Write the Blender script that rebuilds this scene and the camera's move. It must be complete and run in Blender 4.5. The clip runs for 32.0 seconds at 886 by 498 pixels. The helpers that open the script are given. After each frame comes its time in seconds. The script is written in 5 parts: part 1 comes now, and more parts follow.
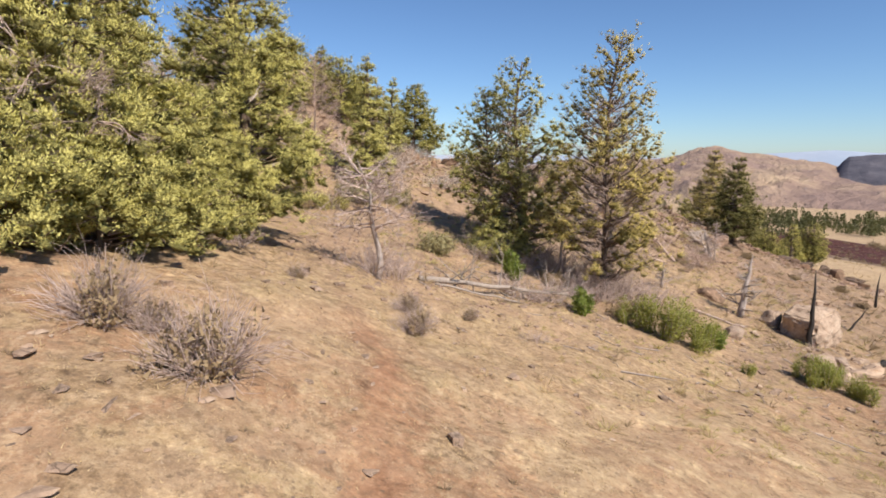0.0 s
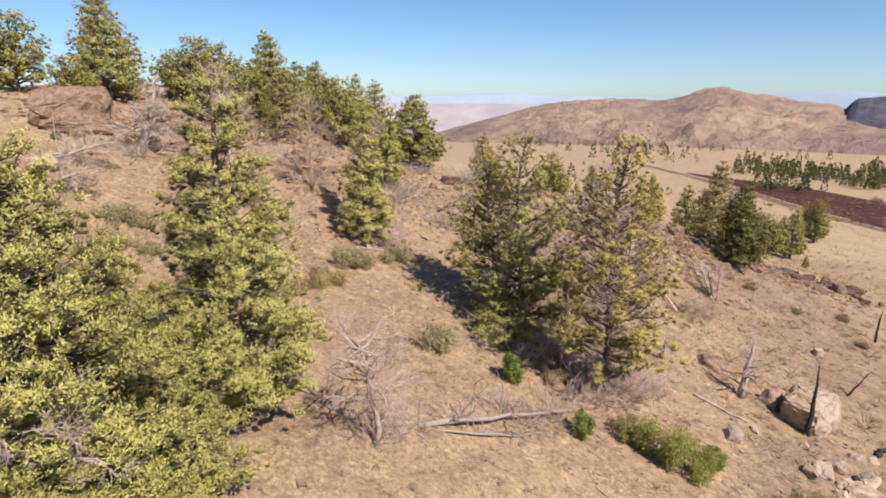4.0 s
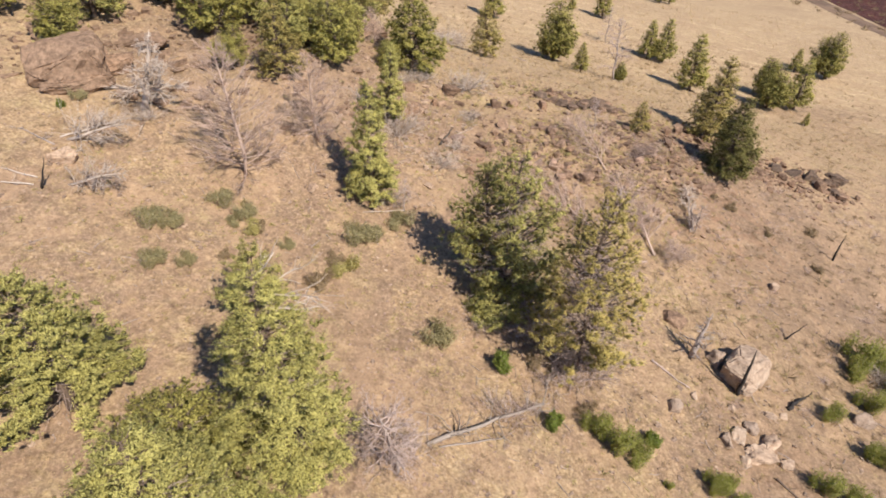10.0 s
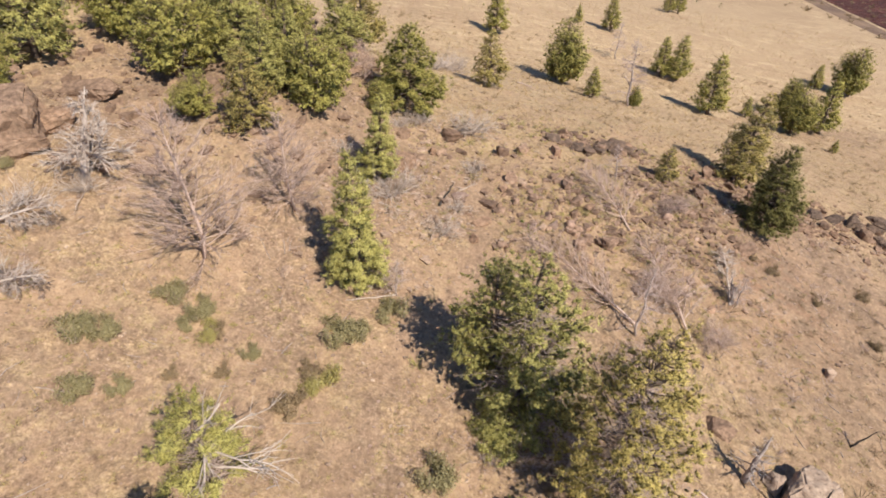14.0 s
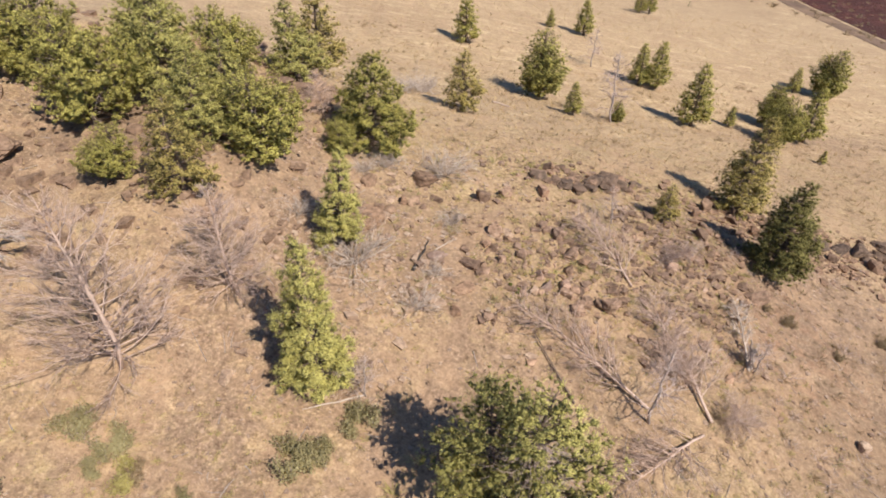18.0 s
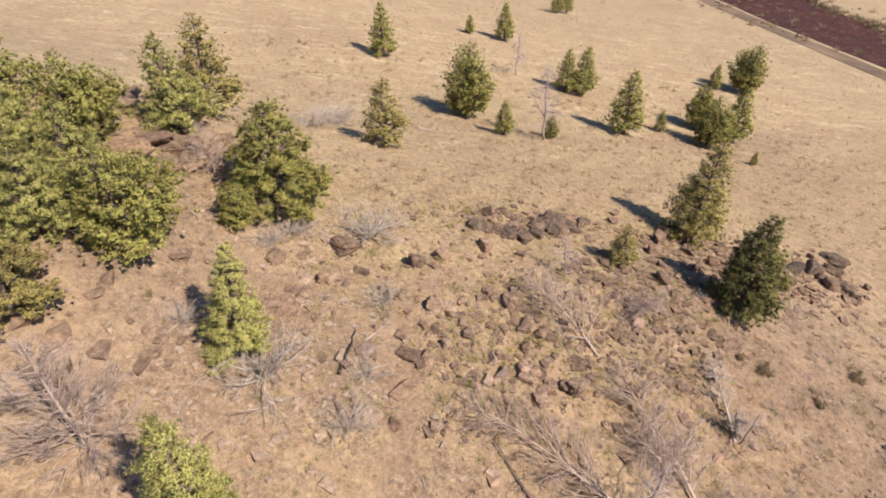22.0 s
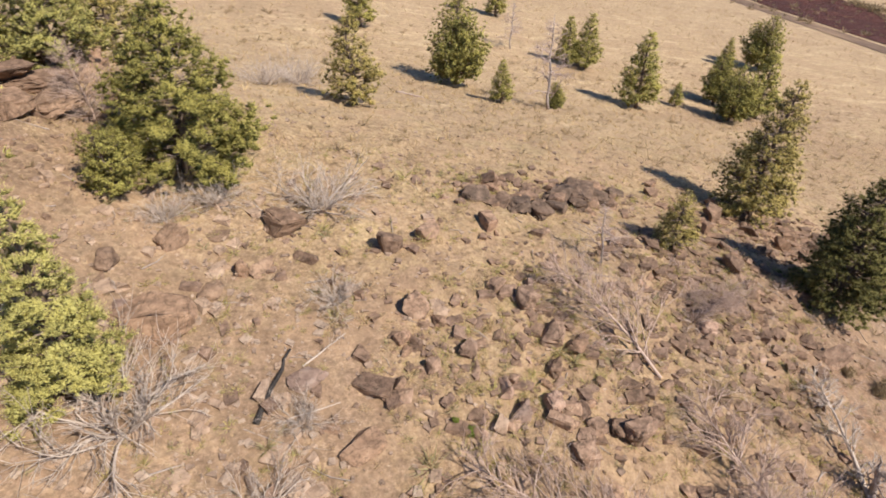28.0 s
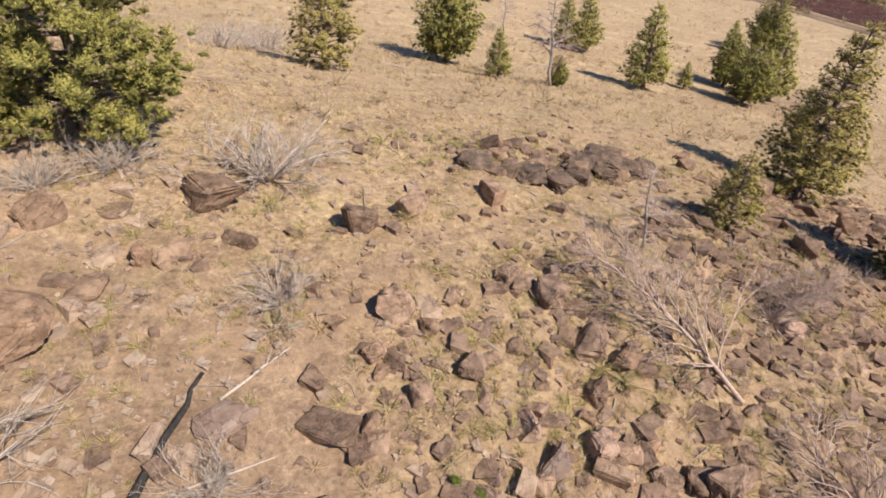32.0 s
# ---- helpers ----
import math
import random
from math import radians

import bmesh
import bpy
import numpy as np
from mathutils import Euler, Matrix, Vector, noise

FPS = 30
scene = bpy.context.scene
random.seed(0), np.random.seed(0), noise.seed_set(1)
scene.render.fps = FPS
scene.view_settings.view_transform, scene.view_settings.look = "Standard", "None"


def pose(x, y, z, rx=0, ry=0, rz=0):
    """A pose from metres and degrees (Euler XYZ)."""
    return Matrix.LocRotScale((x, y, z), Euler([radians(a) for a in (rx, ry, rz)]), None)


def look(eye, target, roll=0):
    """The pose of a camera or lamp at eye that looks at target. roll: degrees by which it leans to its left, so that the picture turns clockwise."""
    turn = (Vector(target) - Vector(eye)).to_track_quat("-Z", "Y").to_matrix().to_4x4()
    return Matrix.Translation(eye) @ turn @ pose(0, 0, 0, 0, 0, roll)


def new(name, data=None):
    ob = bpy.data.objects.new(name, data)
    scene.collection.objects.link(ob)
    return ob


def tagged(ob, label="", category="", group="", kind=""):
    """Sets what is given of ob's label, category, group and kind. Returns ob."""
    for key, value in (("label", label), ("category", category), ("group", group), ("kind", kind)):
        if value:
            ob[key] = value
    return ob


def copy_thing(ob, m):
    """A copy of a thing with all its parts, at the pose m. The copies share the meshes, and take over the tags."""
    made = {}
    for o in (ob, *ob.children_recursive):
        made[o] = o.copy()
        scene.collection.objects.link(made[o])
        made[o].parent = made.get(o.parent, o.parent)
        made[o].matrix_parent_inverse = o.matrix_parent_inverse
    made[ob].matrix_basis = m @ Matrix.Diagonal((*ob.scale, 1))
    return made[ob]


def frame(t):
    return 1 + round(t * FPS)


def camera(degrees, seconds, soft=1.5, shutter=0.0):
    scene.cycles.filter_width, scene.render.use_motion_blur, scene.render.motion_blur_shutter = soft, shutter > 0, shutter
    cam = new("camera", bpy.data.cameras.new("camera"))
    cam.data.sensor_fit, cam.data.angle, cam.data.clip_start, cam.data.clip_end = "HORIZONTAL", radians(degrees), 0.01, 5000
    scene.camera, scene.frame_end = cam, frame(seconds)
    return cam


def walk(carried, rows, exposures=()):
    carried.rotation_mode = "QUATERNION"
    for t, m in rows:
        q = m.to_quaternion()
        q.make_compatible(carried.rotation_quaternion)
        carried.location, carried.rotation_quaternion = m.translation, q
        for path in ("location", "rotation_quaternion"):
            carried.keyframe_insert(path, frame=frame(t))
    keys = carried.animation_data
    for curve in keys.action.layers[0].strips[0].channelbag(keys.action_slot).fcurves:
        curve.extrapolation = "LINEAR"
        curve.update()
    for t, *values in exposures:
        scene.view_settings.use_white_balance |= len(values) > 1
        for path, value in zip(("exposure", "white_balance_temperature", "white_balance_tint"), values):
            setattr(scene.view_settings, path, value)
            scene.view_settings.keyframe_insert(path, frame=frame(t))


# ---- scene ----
cam = camera(75.9, 32.0, 1.8)
METRES, EYE, TILT, LEAN, TURN = 62.0, 5.0, -9.1, 0.0, 0.0
ROWS = [
    (0.0, 0.0, 0.0, 0.0, 0.0, 0.0, -0.0),
    (0.5, -0.0004, 0.0099, 0.0068, -0.04, -0.03, -0.06),
    (1.0, -0.0005, 0.0178, 0.021, -0.05, -0.02, -0.03),
    (1.5, -0.0007, 0.0242, 0.0359, -0.04, -0.0, 0.01),
    (2.0, -0.0005, 0.0269, 0.0499, -0.04, 0.01, 0.08),
    (2.5, -0.0011, 0.0254, 0.0667, -0.1, 1.77, 0.0),
    (4.5, 0.0003, 0.0128, 0.1269, 0.03, -11.66, -0.1),
    (5.0, 0.0002, 0.0102, 0.141, 0.07, -19.09, -0.15),
    (5.5, -0.0005, 0.008, 0.1583, 0.04, -26.34, -0.27),
    (6.0, -0.0015, 0.0041, 0.1846, 0.01, -27.62, -0.35),
    (6.5, -0.0015, -0.0028, 0.2207, 0.02, -27.64, -0.27),
    (7.0, -0.0014, -0.0081, 0.2469, 0.03, -27.58, -0.2),
    (7.5, -0.0019, -0.0123, 0.2715, 0.01, -27.62, -0.17),
    (8.0, -0.0016, -0.0141, 0.2915, 0.03, -27.6, -0.14),
    (8.5, -0.0015, -0.0094, 0.2987, 0.02, -27.57, -0.1),
    (9.0, -0.0014, -0.0023, 0.2993, 0.01, -27.58, -0.08),
    (9.5, -0.0016, 0.0061, 0.3003, -0.01, -27.59, -0.07),
    (10.0, -0.0023, 0.0172, 0.3022, -0.03, -27.6, -0.07),
    (10.5, -0.0023, 0.0332, 0.3045, -0.02, -27.59, -0.08),
    (11.0, -0.0021, 0.054, 0.3089, -0.0, -27.62, -0.1),
    (11.5, -0.0021, 0.076, 0.314, -0.01, -27.61, -0.08),
    (12.0, -0.0025, 0.0951, 0.3191, -0.01, -27.61, -0.07),
    (12.5, -0.0026, 0.1115, 0.3231, -0.01, -27.6, -0.06),
    (13.0, -0.0018, 0.1245, 0.326, -0.02, -27.55, 0.0),
    (13.5, -0.0015, 0.1352, 0.3282, -0.04, -27.5, 0.01),
    (14.0, -0.0014, 0.1449, 0.3301, -0.03, -27.56, 0.02),
    (14.5, -0.0019, 0.1552, 0.3314, -0.04, -27.61, 0.01),
    (16.5, -0.0018, 0.2098, 0.3396, -0.16, -27.66, 0.06),
    (17.0, -0.0019, 0.2253, 0.3431, -0.29, -27.73, 0.08),
    (17.5, -0.0017, 0.2411, 0.3462, -1.5, -27.79, 0.25),
    (18.0, -0.0013, 0.2568, 0.3491, -3.27, -27.87, 0.54),
    (18.5, -0.0003, 0.2727, 0.3507, -5.01, -27.91, 0.82),
    (19.0, 0.0013, 0.2876, 0.3528, -6.46, -27.98, 1.09),
    (19.5, 0.0032, 0.3028, 0.3545, -7.28, -27.98, 1.25),
    (20.0, 0.005, 0.3184, 0.3575, -7.82, -28.0, 1.33),
    (20.5, 0.0071, 0.3324, 0.3597, -8.74, -28.02, 1.47),
    (21.0, 0.0105, 0.3459, 0.3624, -10.18, -28.07, 1.76),
    (21.5, 0.0133, 0.3595, 0.3642, -11.1, -28.09, 1.91),
    (22.0, 0.0156, 0.3727, 0.3653, -11.23, -28.1, 1.89),
    (22.5, 0.0181, 0.3847, 0.3623, -11.41, -28.01, 1.95),
    (23.0, 0.0201, 0.3965, 0.3506, -11.46, -27.88, 2.0),
    (23.5, 0.022, 0.4078, 0.3308, -11.6, -27.74, 2.07),
    (24.0, 0.0241, 0.418, 0.3118, -11.7, -27.68, 2.09),
    (24.5, 0.0256, 0.4277, 0.3055, -11.8, -27.77, 2.08),
    (25.0, 0.0275, 0.4382, 0.3049, -11.89, -27.81, 2.06),
    (25.5, 0.0302, 0.4493, 0.3044, -11.97, -27.85, 2.09),
    (27.5, 0.0401, 0.4952, 0.2792, -12.43, -27.86, 2.19),
    (28.0, 0.0425, 0.5073, 0.2725, -12.55, -27.87, 2.23),
    (28.5, 0.0447, 0.5187, 0.2611, -12.67, -27.8, 2.33),
    (29.0, 0.0463, 0.5275, 0.2441, -12.79, -27.7, 2.41),
    (29.5, 0.0475, 0.5337, 0.2239, -12.89, -27.59, 2.49),
    (30.0, 0.0476, 0.5375, 0.2092, -13.18, -27.54, 2.52),
    (30.5, 0.0482, 0.5432, 0.208, -13.26, -27.59, 2.48),
    (31.0, 0.0513, 0.557, 0.2116, -13.33, -27.64, 2.44),
    (31.5, 0.0556, 0.5754, 0.2158, -13.53, -27.65, 2.43),
    (32.0, 0.0582, 0.5859, 0.2173, -13.62, -27.6, 2.49),
]
walk(cam, [(t, pose(0, 0, EYE, TILT, LEAN, TURN) @ pose(METRES * x, METRES * y, METRES * z, 90 + pitch, roll, yaw)) for t, x, y, z, yaw, pitch, roll in ROWS])

# ---- world, sun, exposure ----
SUN_AZ, SUN_EL = 138.5, 46.0
world = bpy.data.worlds.new("sky")
scene.world = world
scene.view_settings.exposure = 0.48
world.use_nodes = True
wn = world.node_tree
sky = wn.nodes.new("ShaderNodeTexSky")
sky.sky_type = "NISHITA"
sky.sun_disc = False
sky.sun_elevation, sky.sun_rotation = radians(SUN_EL), radians(SUN_AZ)
sky.air_density, sky.dust_density, sky.ozone_density = 1.0, 0.7, 3.0
sky.altitude = 1400
wn.nodes["Background"].inputs["Strength"].default_value = 0.080
tint = wn.nodes.new("ShaderNodeMix")
tint.data_type, tint.blend_type = "RGBA", "MULTIPLY"
tint.inputs["Factor"].default_value = 1.0
tint.inputs[7].default_value = (0.85, 1.0, 1.17, 1)
wn.links.new(sky.outputs[0], tint.inputs[6])
wn.links.new(tint.outputs[2], wn.nodes["Background"].inputs["Color"])
sun = new("sun", bpy.data.lights.new("sun", "SUN"))
sun.data.energy, sun.data.angle, sun.data.color = 5.0, radians(0.53), (1.0, 0.92, 0.81)
az, el = radians(SUN_AZ), radians(SUN_EL)
to_sun = Vector((math.sin(az) * math.cos(el), math.cos(az) * math.cos(el), math.sin(el)))
sun.matrix_world = look(to_sun * 100, (0, 0, 0))


# ---- materials ----
def material(name, rough=0.9):
    m = bpy.data.materials.new(name)
    m.use_nodes = True
    nt = m.node_tree
    b = nt.nodes["Principled BSDF"]
    b.inputs["Roughness"].default_value = rough
    b.inputs["Specular IOR Level"].default_value = 0.25
    return m, nt, b


def node(nt, kind, **vals):
    n = nt.nodes.new(kind)
    for k, v in vals.items():
        n.inputs[k].default_value = v
    return n


def coords(nt, scale=(1, 1, 1), kind="Object"):
    tc = nt.nodes.new("ShaderNodeTexCoord")
    mp = nt.nodes.new("ShaderNodeMapping")
    mp.inputs["Scale"].default_value = scale
    nt.links.new(tc.outputs[kind], mp.inputs["Vector"])
    return mp.outputs[0]


def noise_tex(nt, vec, scale, detail=4.0, rough=0.6):
    n = node(nt, "ShaderNodeTexNoise", Scale=scale, Detail=detail, Roughness=rough)
    nt.links.new(vec, n.inputs["Vector"])
    return n.outputs[0]


def ramp(nt, fac, stops, smooth=False):
    r = nt.nodes.new("ShaderNodeValToRGB")
    e = r.color_ramp.elements
    while len(e) < len(stops):
        e.new(0.5)
    for el_, (p, c) in zip(e, stops):
        el_.position = p
        el_.color = (*c, 1) if len(c) == 3 else c
    if smooth:
        r.color_ramp.interpolation = "EASE"
    nt.links.new(fac, r.inputs[0])
    return r.outputs[0]


def mix(nt, fac, a, b, kind="MIX"):
    m = nt.nodes.new("ShaderNodeMix")
    m.data_type, m.blend_type = "RGBA", kind
    for sock, v in ((m.inputs[0], fac), (m.inputs[6], a), (m.inputs[7], b)):
        if isinstance(v, (int, float)):
            sock.default_value = v
        elif isinstance(v, tuple):
            sock.default_value = (*v, 1)
        else:
            nt.links.new(v, sock)
    return m.outputs[2]


def calc(nt, op, a, b=0.0, clamp=False):
    m = nt.nodes.new("ShaderNodeMath")
    m.operation, m.use_clamp = op, clamp
    for sock, v in ((m.inputs[0], a), (m.inputs[1], b)):
        if isinstance(v, (int, float)):
            sock.default_value = v
        else:
            nt.links.new(v, sock)
    return m.outputs[0]


def bump(nt, bsdf, height, strength, dist):
    b = node(nt, "ShaderNodeBump", Strength=strength, Distance=dist)
    nt.links.new(height, b.inputs["Height"])
    nt.links.new(b.outputs[0], bsdf.inputs["Normal"])


def attribute(nt, name):
    a = nt.nodes.new("ShaderNodeAttribute")
    a.attribute_name = name
    return a.outputs["Fac"]


def ground_material():
    m, nt, b = material("hillside_ground", 0.95)
    v = coords(nt)
    fine = noise_tex(nt, v, 5.5, 8, 0.76)
    mid = noise_tex(nt, v, 1.1, 6, 0.7)
    big = noise_tex(nt, v, 0.12, 5, 0.65)
    grit = noise_tex(nt, v, 30.0, 3, 0.7)
    straw = ramp(nt, fine, [(0.27, (0.092, 0.057, 0.029)), (0.43, (0.238, 0.156, 0.084)), (0.55, (0.401, 0.278, 0.161)), (0.70, (0.626, 0.461, 0.290))])
    soil = ramp(nt, fine, [(0.28, (0.079, 0.049, 0.032)), (0.48, (0.217, 0.141, 0.092)), (0.64, (0.380, 0.260, 0.179)), (0.8, (0.634, 0.468, 0.338))])
    redsoil = ramp(nt, fine, [(0.28, (0.139, 0.061, 0.032)), (0.5, (0.277, 0.139, 0.077)), (0.75, (0.408, 0.236, 0.143))])
    dirt = mix(nt, ramp(nt, calc(nt, "ADD", attribute(nt, "red"), calc(nt, "MULTIPLY", mid, 0.6)), [(0.5, (0, 0, 0)), (0.72, (1, 1, 1))]), soil, redsoil)
    cover = calc(nt, "ADD", attribute(nt, "straw"), calc(nt, "ADD", calc(nt, "MULTIPLY", mid, 1.5), calc(nt, "MULTIPLY", big, 0.9)))
    cover = ramp(nt, calc(nt, "SUBTRACT", cover, 1.15), [(0.24, (0, 0, 0)), (0.5, (1, 1, 1))])
    straw = mix(nt, ramp(nt, noise_tex(nt, v, 0.5, 6, 0.75), [(0.48, (0, 0, 0)), (0.64, (0.45, 0.45, 0.45))]), straw, (0.38, 0.305, 0.150))
    pale = ramp(nt, attribute(nt, "straw"), [(0.86, (0, 0, 0)), (1.0, (0.72, 0.72, 0.72))])
    straw = mix(nt, pale, straw, ramp(nt, fine, [(0.27, (0.285, 0.191, 0.105)), (0.45, (0.491, 0.352, 0.206)), (0.6, (0.617, 0.467, 0.288)), (0.75, (0.681, 0.544, 0.359))]))
    col = mix(nt, cover, dirt, straw)
    bare = ramp(nt, fine, [(0.28, (0.072, 0.047, 0.033)), (0.46, (0.170, 0.110, 0.075)), (0.6, (0.255, 0.170, 0.117)), (0.78, (0.41, 0.29, 0.21))])
    col = mix(nt, ramp(nt, calc(nt, "ADD", attribute(nt, "bare"), calc(nt, "MULTIPLY", calc(nt, "SUBTRACT", mid, 0.5), 1.3)), [(0.22, (0, 0, 0)), (0.62, (0.9, 0.9, 0.9))]), col, bare)
    patch = calc(nt, "MULTIPLY", attribute(nt, "red"), ramp(nt, noise_tex(nt, v, 0.75, 7, 0.7), [(0.43, (0, 0, 0)), (0.56, (1, 1, 1))]))
    col = mix(nt, ramp(nt, patch, [(0.05, (0, 0, 0)), (0.4, (0.75, 0.75, 0.75))]), col, redsoil)
    col = mix(nt, ramp(nt, noise_tex(nt, v, 1.8, 5, 0.7), [(0.49, (0, 0, 0)), (0.63, (0.55, 0.55, 0.55))]), col, (0.24, 0.168, 0.11))
    col = mix(nt, ramp(nt, grit, [(0.6, (0, 0, 0)), (0.72, (0.6, 0.6, 0.6))]), col, (0.50, 0.40, 0.30))
    col = mix(nt, ramp(nt, noise_tex(nt, v, 6.5, 6, 0.8), [(0.37, (0.75, 0.75, 0.75)), (0.45, (0, 0, 0))]), col, (0.13, 0.092, 0.064))
    col = mix(nt, ramp(nt, noise_tex(nt, v, 5.3, 7, 0.85), [(0.60, (0, 0, 0)), (0.66, (0.6, 0.6, 0.6))]), col, (0.62, 0.50, 0.37))
    col = mix(nt, ramp(nt, noise_tex(nt, v, 0.045, 6, 0.7), [(0.36, (0.5, 0.5, 0.5)), (0.52, (0, 0, 0))]), col, (0.25, 0.165, 0.10))
    col = mix(nt, ramp(nt, noise_tex(nt, v, 0.3, 7, 0.75), [(0.48, (0, 0, 0)), (0.62, (0.62, 0.62, 0.62))]), col, (0.36, 0.237, 0.15))
    col = mix(nt, ramp(nt, noise_tex(nt, coords(nt, (0.35, 1.1, 1)), 0.5, 6, 0.72), [(0.5, (0, 0, 0)), (0.64, (0.45, 0.45, 0.45))]), col, (0.34, 0.225, 0.14))
    streak = ramp(nt, noise_tex(nt, coords(nt, (0.5, 1.6, 1)), 0.9, 7, 0.78), [(0.43, (0.75, 0.75, 0.75)), (0.55, (0, 0, 0))])
    col = mix(nt, calc(nt, "MULTIPLY", streak, pale), col, (0.31, 0.21, 0.125))
    glint = ramp(nt, noise_tex(nt, coords(nt, (0.45, 1.3, 1)), 0.35, 8, 0.75), [(0.52, (0, 0, 0)), (0.63, (0.9, 0.9, 0.9))])
    col = mix(nt, calc(nt, "MULTIPLY", glint, pale), col, (0.66, 0.51, 0.32))
    tread = calc(nt, "MULTIPLY", attribute(nt, "tread"), calc(nt, "ADD", 0.25, calc(nt, "MULTIPLY", mid, 1.4)))
    col = mix(nt, ramp(nt, tread, [(0.2, (0, 0, 0)), (0.8, (0.55, 0.55, 0.55))]), col, redsoil)
    wisps = noise_tex(nt, coords(nt, (1.0, 0.75, 1)), 5.0, 9, 0.82)
    strawy = ramp(nt, attribute(nt, "straw"), [(0.15, (0.25, 0.25, 0.25)), (0.6, (1, 1, 1))])
    col = mix(nt, calc(nt, "MULTIPLY", strawy, ramp(nt, wisps, [(0.5, (0, 0, 0)), (0.68, (0.5, 0.5, 0.5))])), col, (0.57, 0.44, 0.28))
    col = mix(nt, ramp(nt, noise_tex(nt, v, 10.0, 5, 0.75), [(0.36, (0.85, 0.85, 0.85)), (0.43, (0, 0, 0))]), col, (0.16, 0.108, 0.068))
    worn = ramp(nt, noise_tex(nt, v, 2.3, 9, 0.82), [(0.35, (0.50, 0.48, 0.47)), (0.45, (0.95, 0.94, 0.94)), (0.55, (1.03, 1.03, 1.03)), (0.65, (1.34, 1.34, 1.31))])
    col = mix(nt, 1.0, col, worn, "MULTIPLY")
    tussock = ramp(nt, noise_tex(nt, coords(nt, (0.9, 1.1, 1)), 1.2, 8, 0.82), [(0.40, (0.88, 0.86, 0.84)), (0.50, (1.02, 1.02, 1.02)), (0.60, (1.16, 1.17, 1.13))])
    col = mix(nt, 1.0, col, tussock, "MULTIPLY")
    nt.links.new(col, b.inputs["Base Color"])
    h = calc(nt, "ADD", calc(nt, "MULTIPLY", noise_tex(nt, v, 3.0, 8, 0.75), 2.4), calc(nt, "MULTIPLY", grit, 0.25))
    bump(nt, b, h, 0.8, 0.022)
    return m


def rock_material(name, dark, mid_c, light, lichen=0.25):
    m, nt, b = material(name, 0.9)
    v = nt.nodes.new("ShaderNodeNewGeometry").outputs["Position"]
    oi = nt.nodes.new("ShaderNodeObjectInfo")
    base = ramp(nt, noise_tex(nt, v, 3.0, 6, 0.7), [(0.3, dark), (0.52, mid_c), (0.75, light)])
    base = mix(nt, ramp(nt, noise_tex(nt, v, 7.0, 4, 0.6), [(0.58, (0, 0, 0)), (0.68, (lichen, lichen, lichen))]), base, (0.42, 0.37, 0.27))
    base = mix(nt, 1.0, base, ramp(nt, oi.outputs["Random"], [(0.0, (0.72, 0.70, 0.70)), (0.6, (1.0, 0.97, 0.93)), (1.0, (1.14, 1.06, 0.98))]), "MULTIPLY")
    warp = nt.nodes.new("ShaderNodeVectorMath")
    nt.links.new(v, warp.inputs[0])
    wob = node(nt, "ShaderNodeTexNoise", Scale=2.5, Detail=4.0)
    nt.links.new(v, wob.inputs["Vector"])
    nt.links.new(wob.outputs["Color"], warp.inputs[1])
    cell = node(nt, "ShaderNodeTexVoronoi", Scale=1.6)
    cell.feature = "DISTANCE_TO_EDGE"
    nt.links.new(warp.outputs[0], cell.inputs["Vector"])
    crack = ramp(nt, cell.outputs["Distance"], [(0.0, (0.5, 0.5, 0.5)), (0.035, (1, 1, 1))])
    base = mix(nt, 1.0, base, crack, "MULTIPLY")
    nt.links.new(base, b.inputs["Base Color"])
    bump(nt, b, calc(nt, "ADD", noise_tex(nt, v, 9.0, 7, 0.78), calc(nt, "MULTIPLY", crack, 0.5)), 0.9, 0.03)
    return m


LEAF_COLOURS = {}


def leaf_material(name, dark, mid_c, light, through_c, trans=0.25):
    m, nt, b = material(name, 0.65)
    LEAF_COLOURS[name] = (dark, mid_c, light)
    geo = nt.nodes.new("ShaderNodeNewGeometry")
    isl = geo.outputs["Random Per Island"]
    v = coords(nt)
    between = lambda a, b, k: tuple(p + (q - p) * k for p, q in zip(a, b))
    c = ramp(nt, isl, [(0.0, between(dark, mid_c, 0.45)), (0.3, mid_c), (0.8, mid_c), (1.0, between(mid_c, light, 0.35))])
    c = mix(nt, ramp(nt, noise_tex(nt, v, 1.3, 4, 0.65), [(0.38, (0.0, 0.0, 0.0)), (0.66, (0.35, 0.35, 0.35))]), c, light)
    nt.links.new(c, b.inputs["Base Color"])
    b.inputs["Specular IOR Level"].default_value = 0.15
    t = node(nt, "ShaderNodeBsdfTranslucent")
    t.inputs["Color"].default_value = (*through_c, 1)
    mx = node(nt, "ShaderNodeMixShader", Fac=trans)
    nt.links.new(b.outputs[0], mx.inputs[1])
    nt.links.new(t.outputs[0], mx.inputs[2])
    nt.links.new(mx.outputs[0], nt.nodes["Material Output"].inputs["Surface"])
    return m


SHADED_BODIES = {}


def shaded_body_of(leaf):
    """Speckled growth under a foliage material's sprays, crown shade painted in as darker colour."""
    if leaf.name in SHADED_BODIES:
        return SHADED_BODIES[leaf.name]
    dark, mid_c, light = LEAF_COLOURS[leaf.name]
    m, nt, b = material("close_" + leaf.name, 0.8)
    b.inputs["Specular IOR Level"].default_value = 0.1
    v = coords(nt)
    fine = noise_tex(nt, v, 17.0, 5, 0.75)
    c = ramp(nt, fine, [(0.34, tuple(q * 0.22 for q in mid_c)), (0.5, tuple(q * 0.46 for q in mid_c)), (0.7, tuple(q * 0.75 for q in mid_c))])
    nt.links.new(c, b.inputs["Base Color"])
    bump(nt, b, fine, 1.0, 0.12)
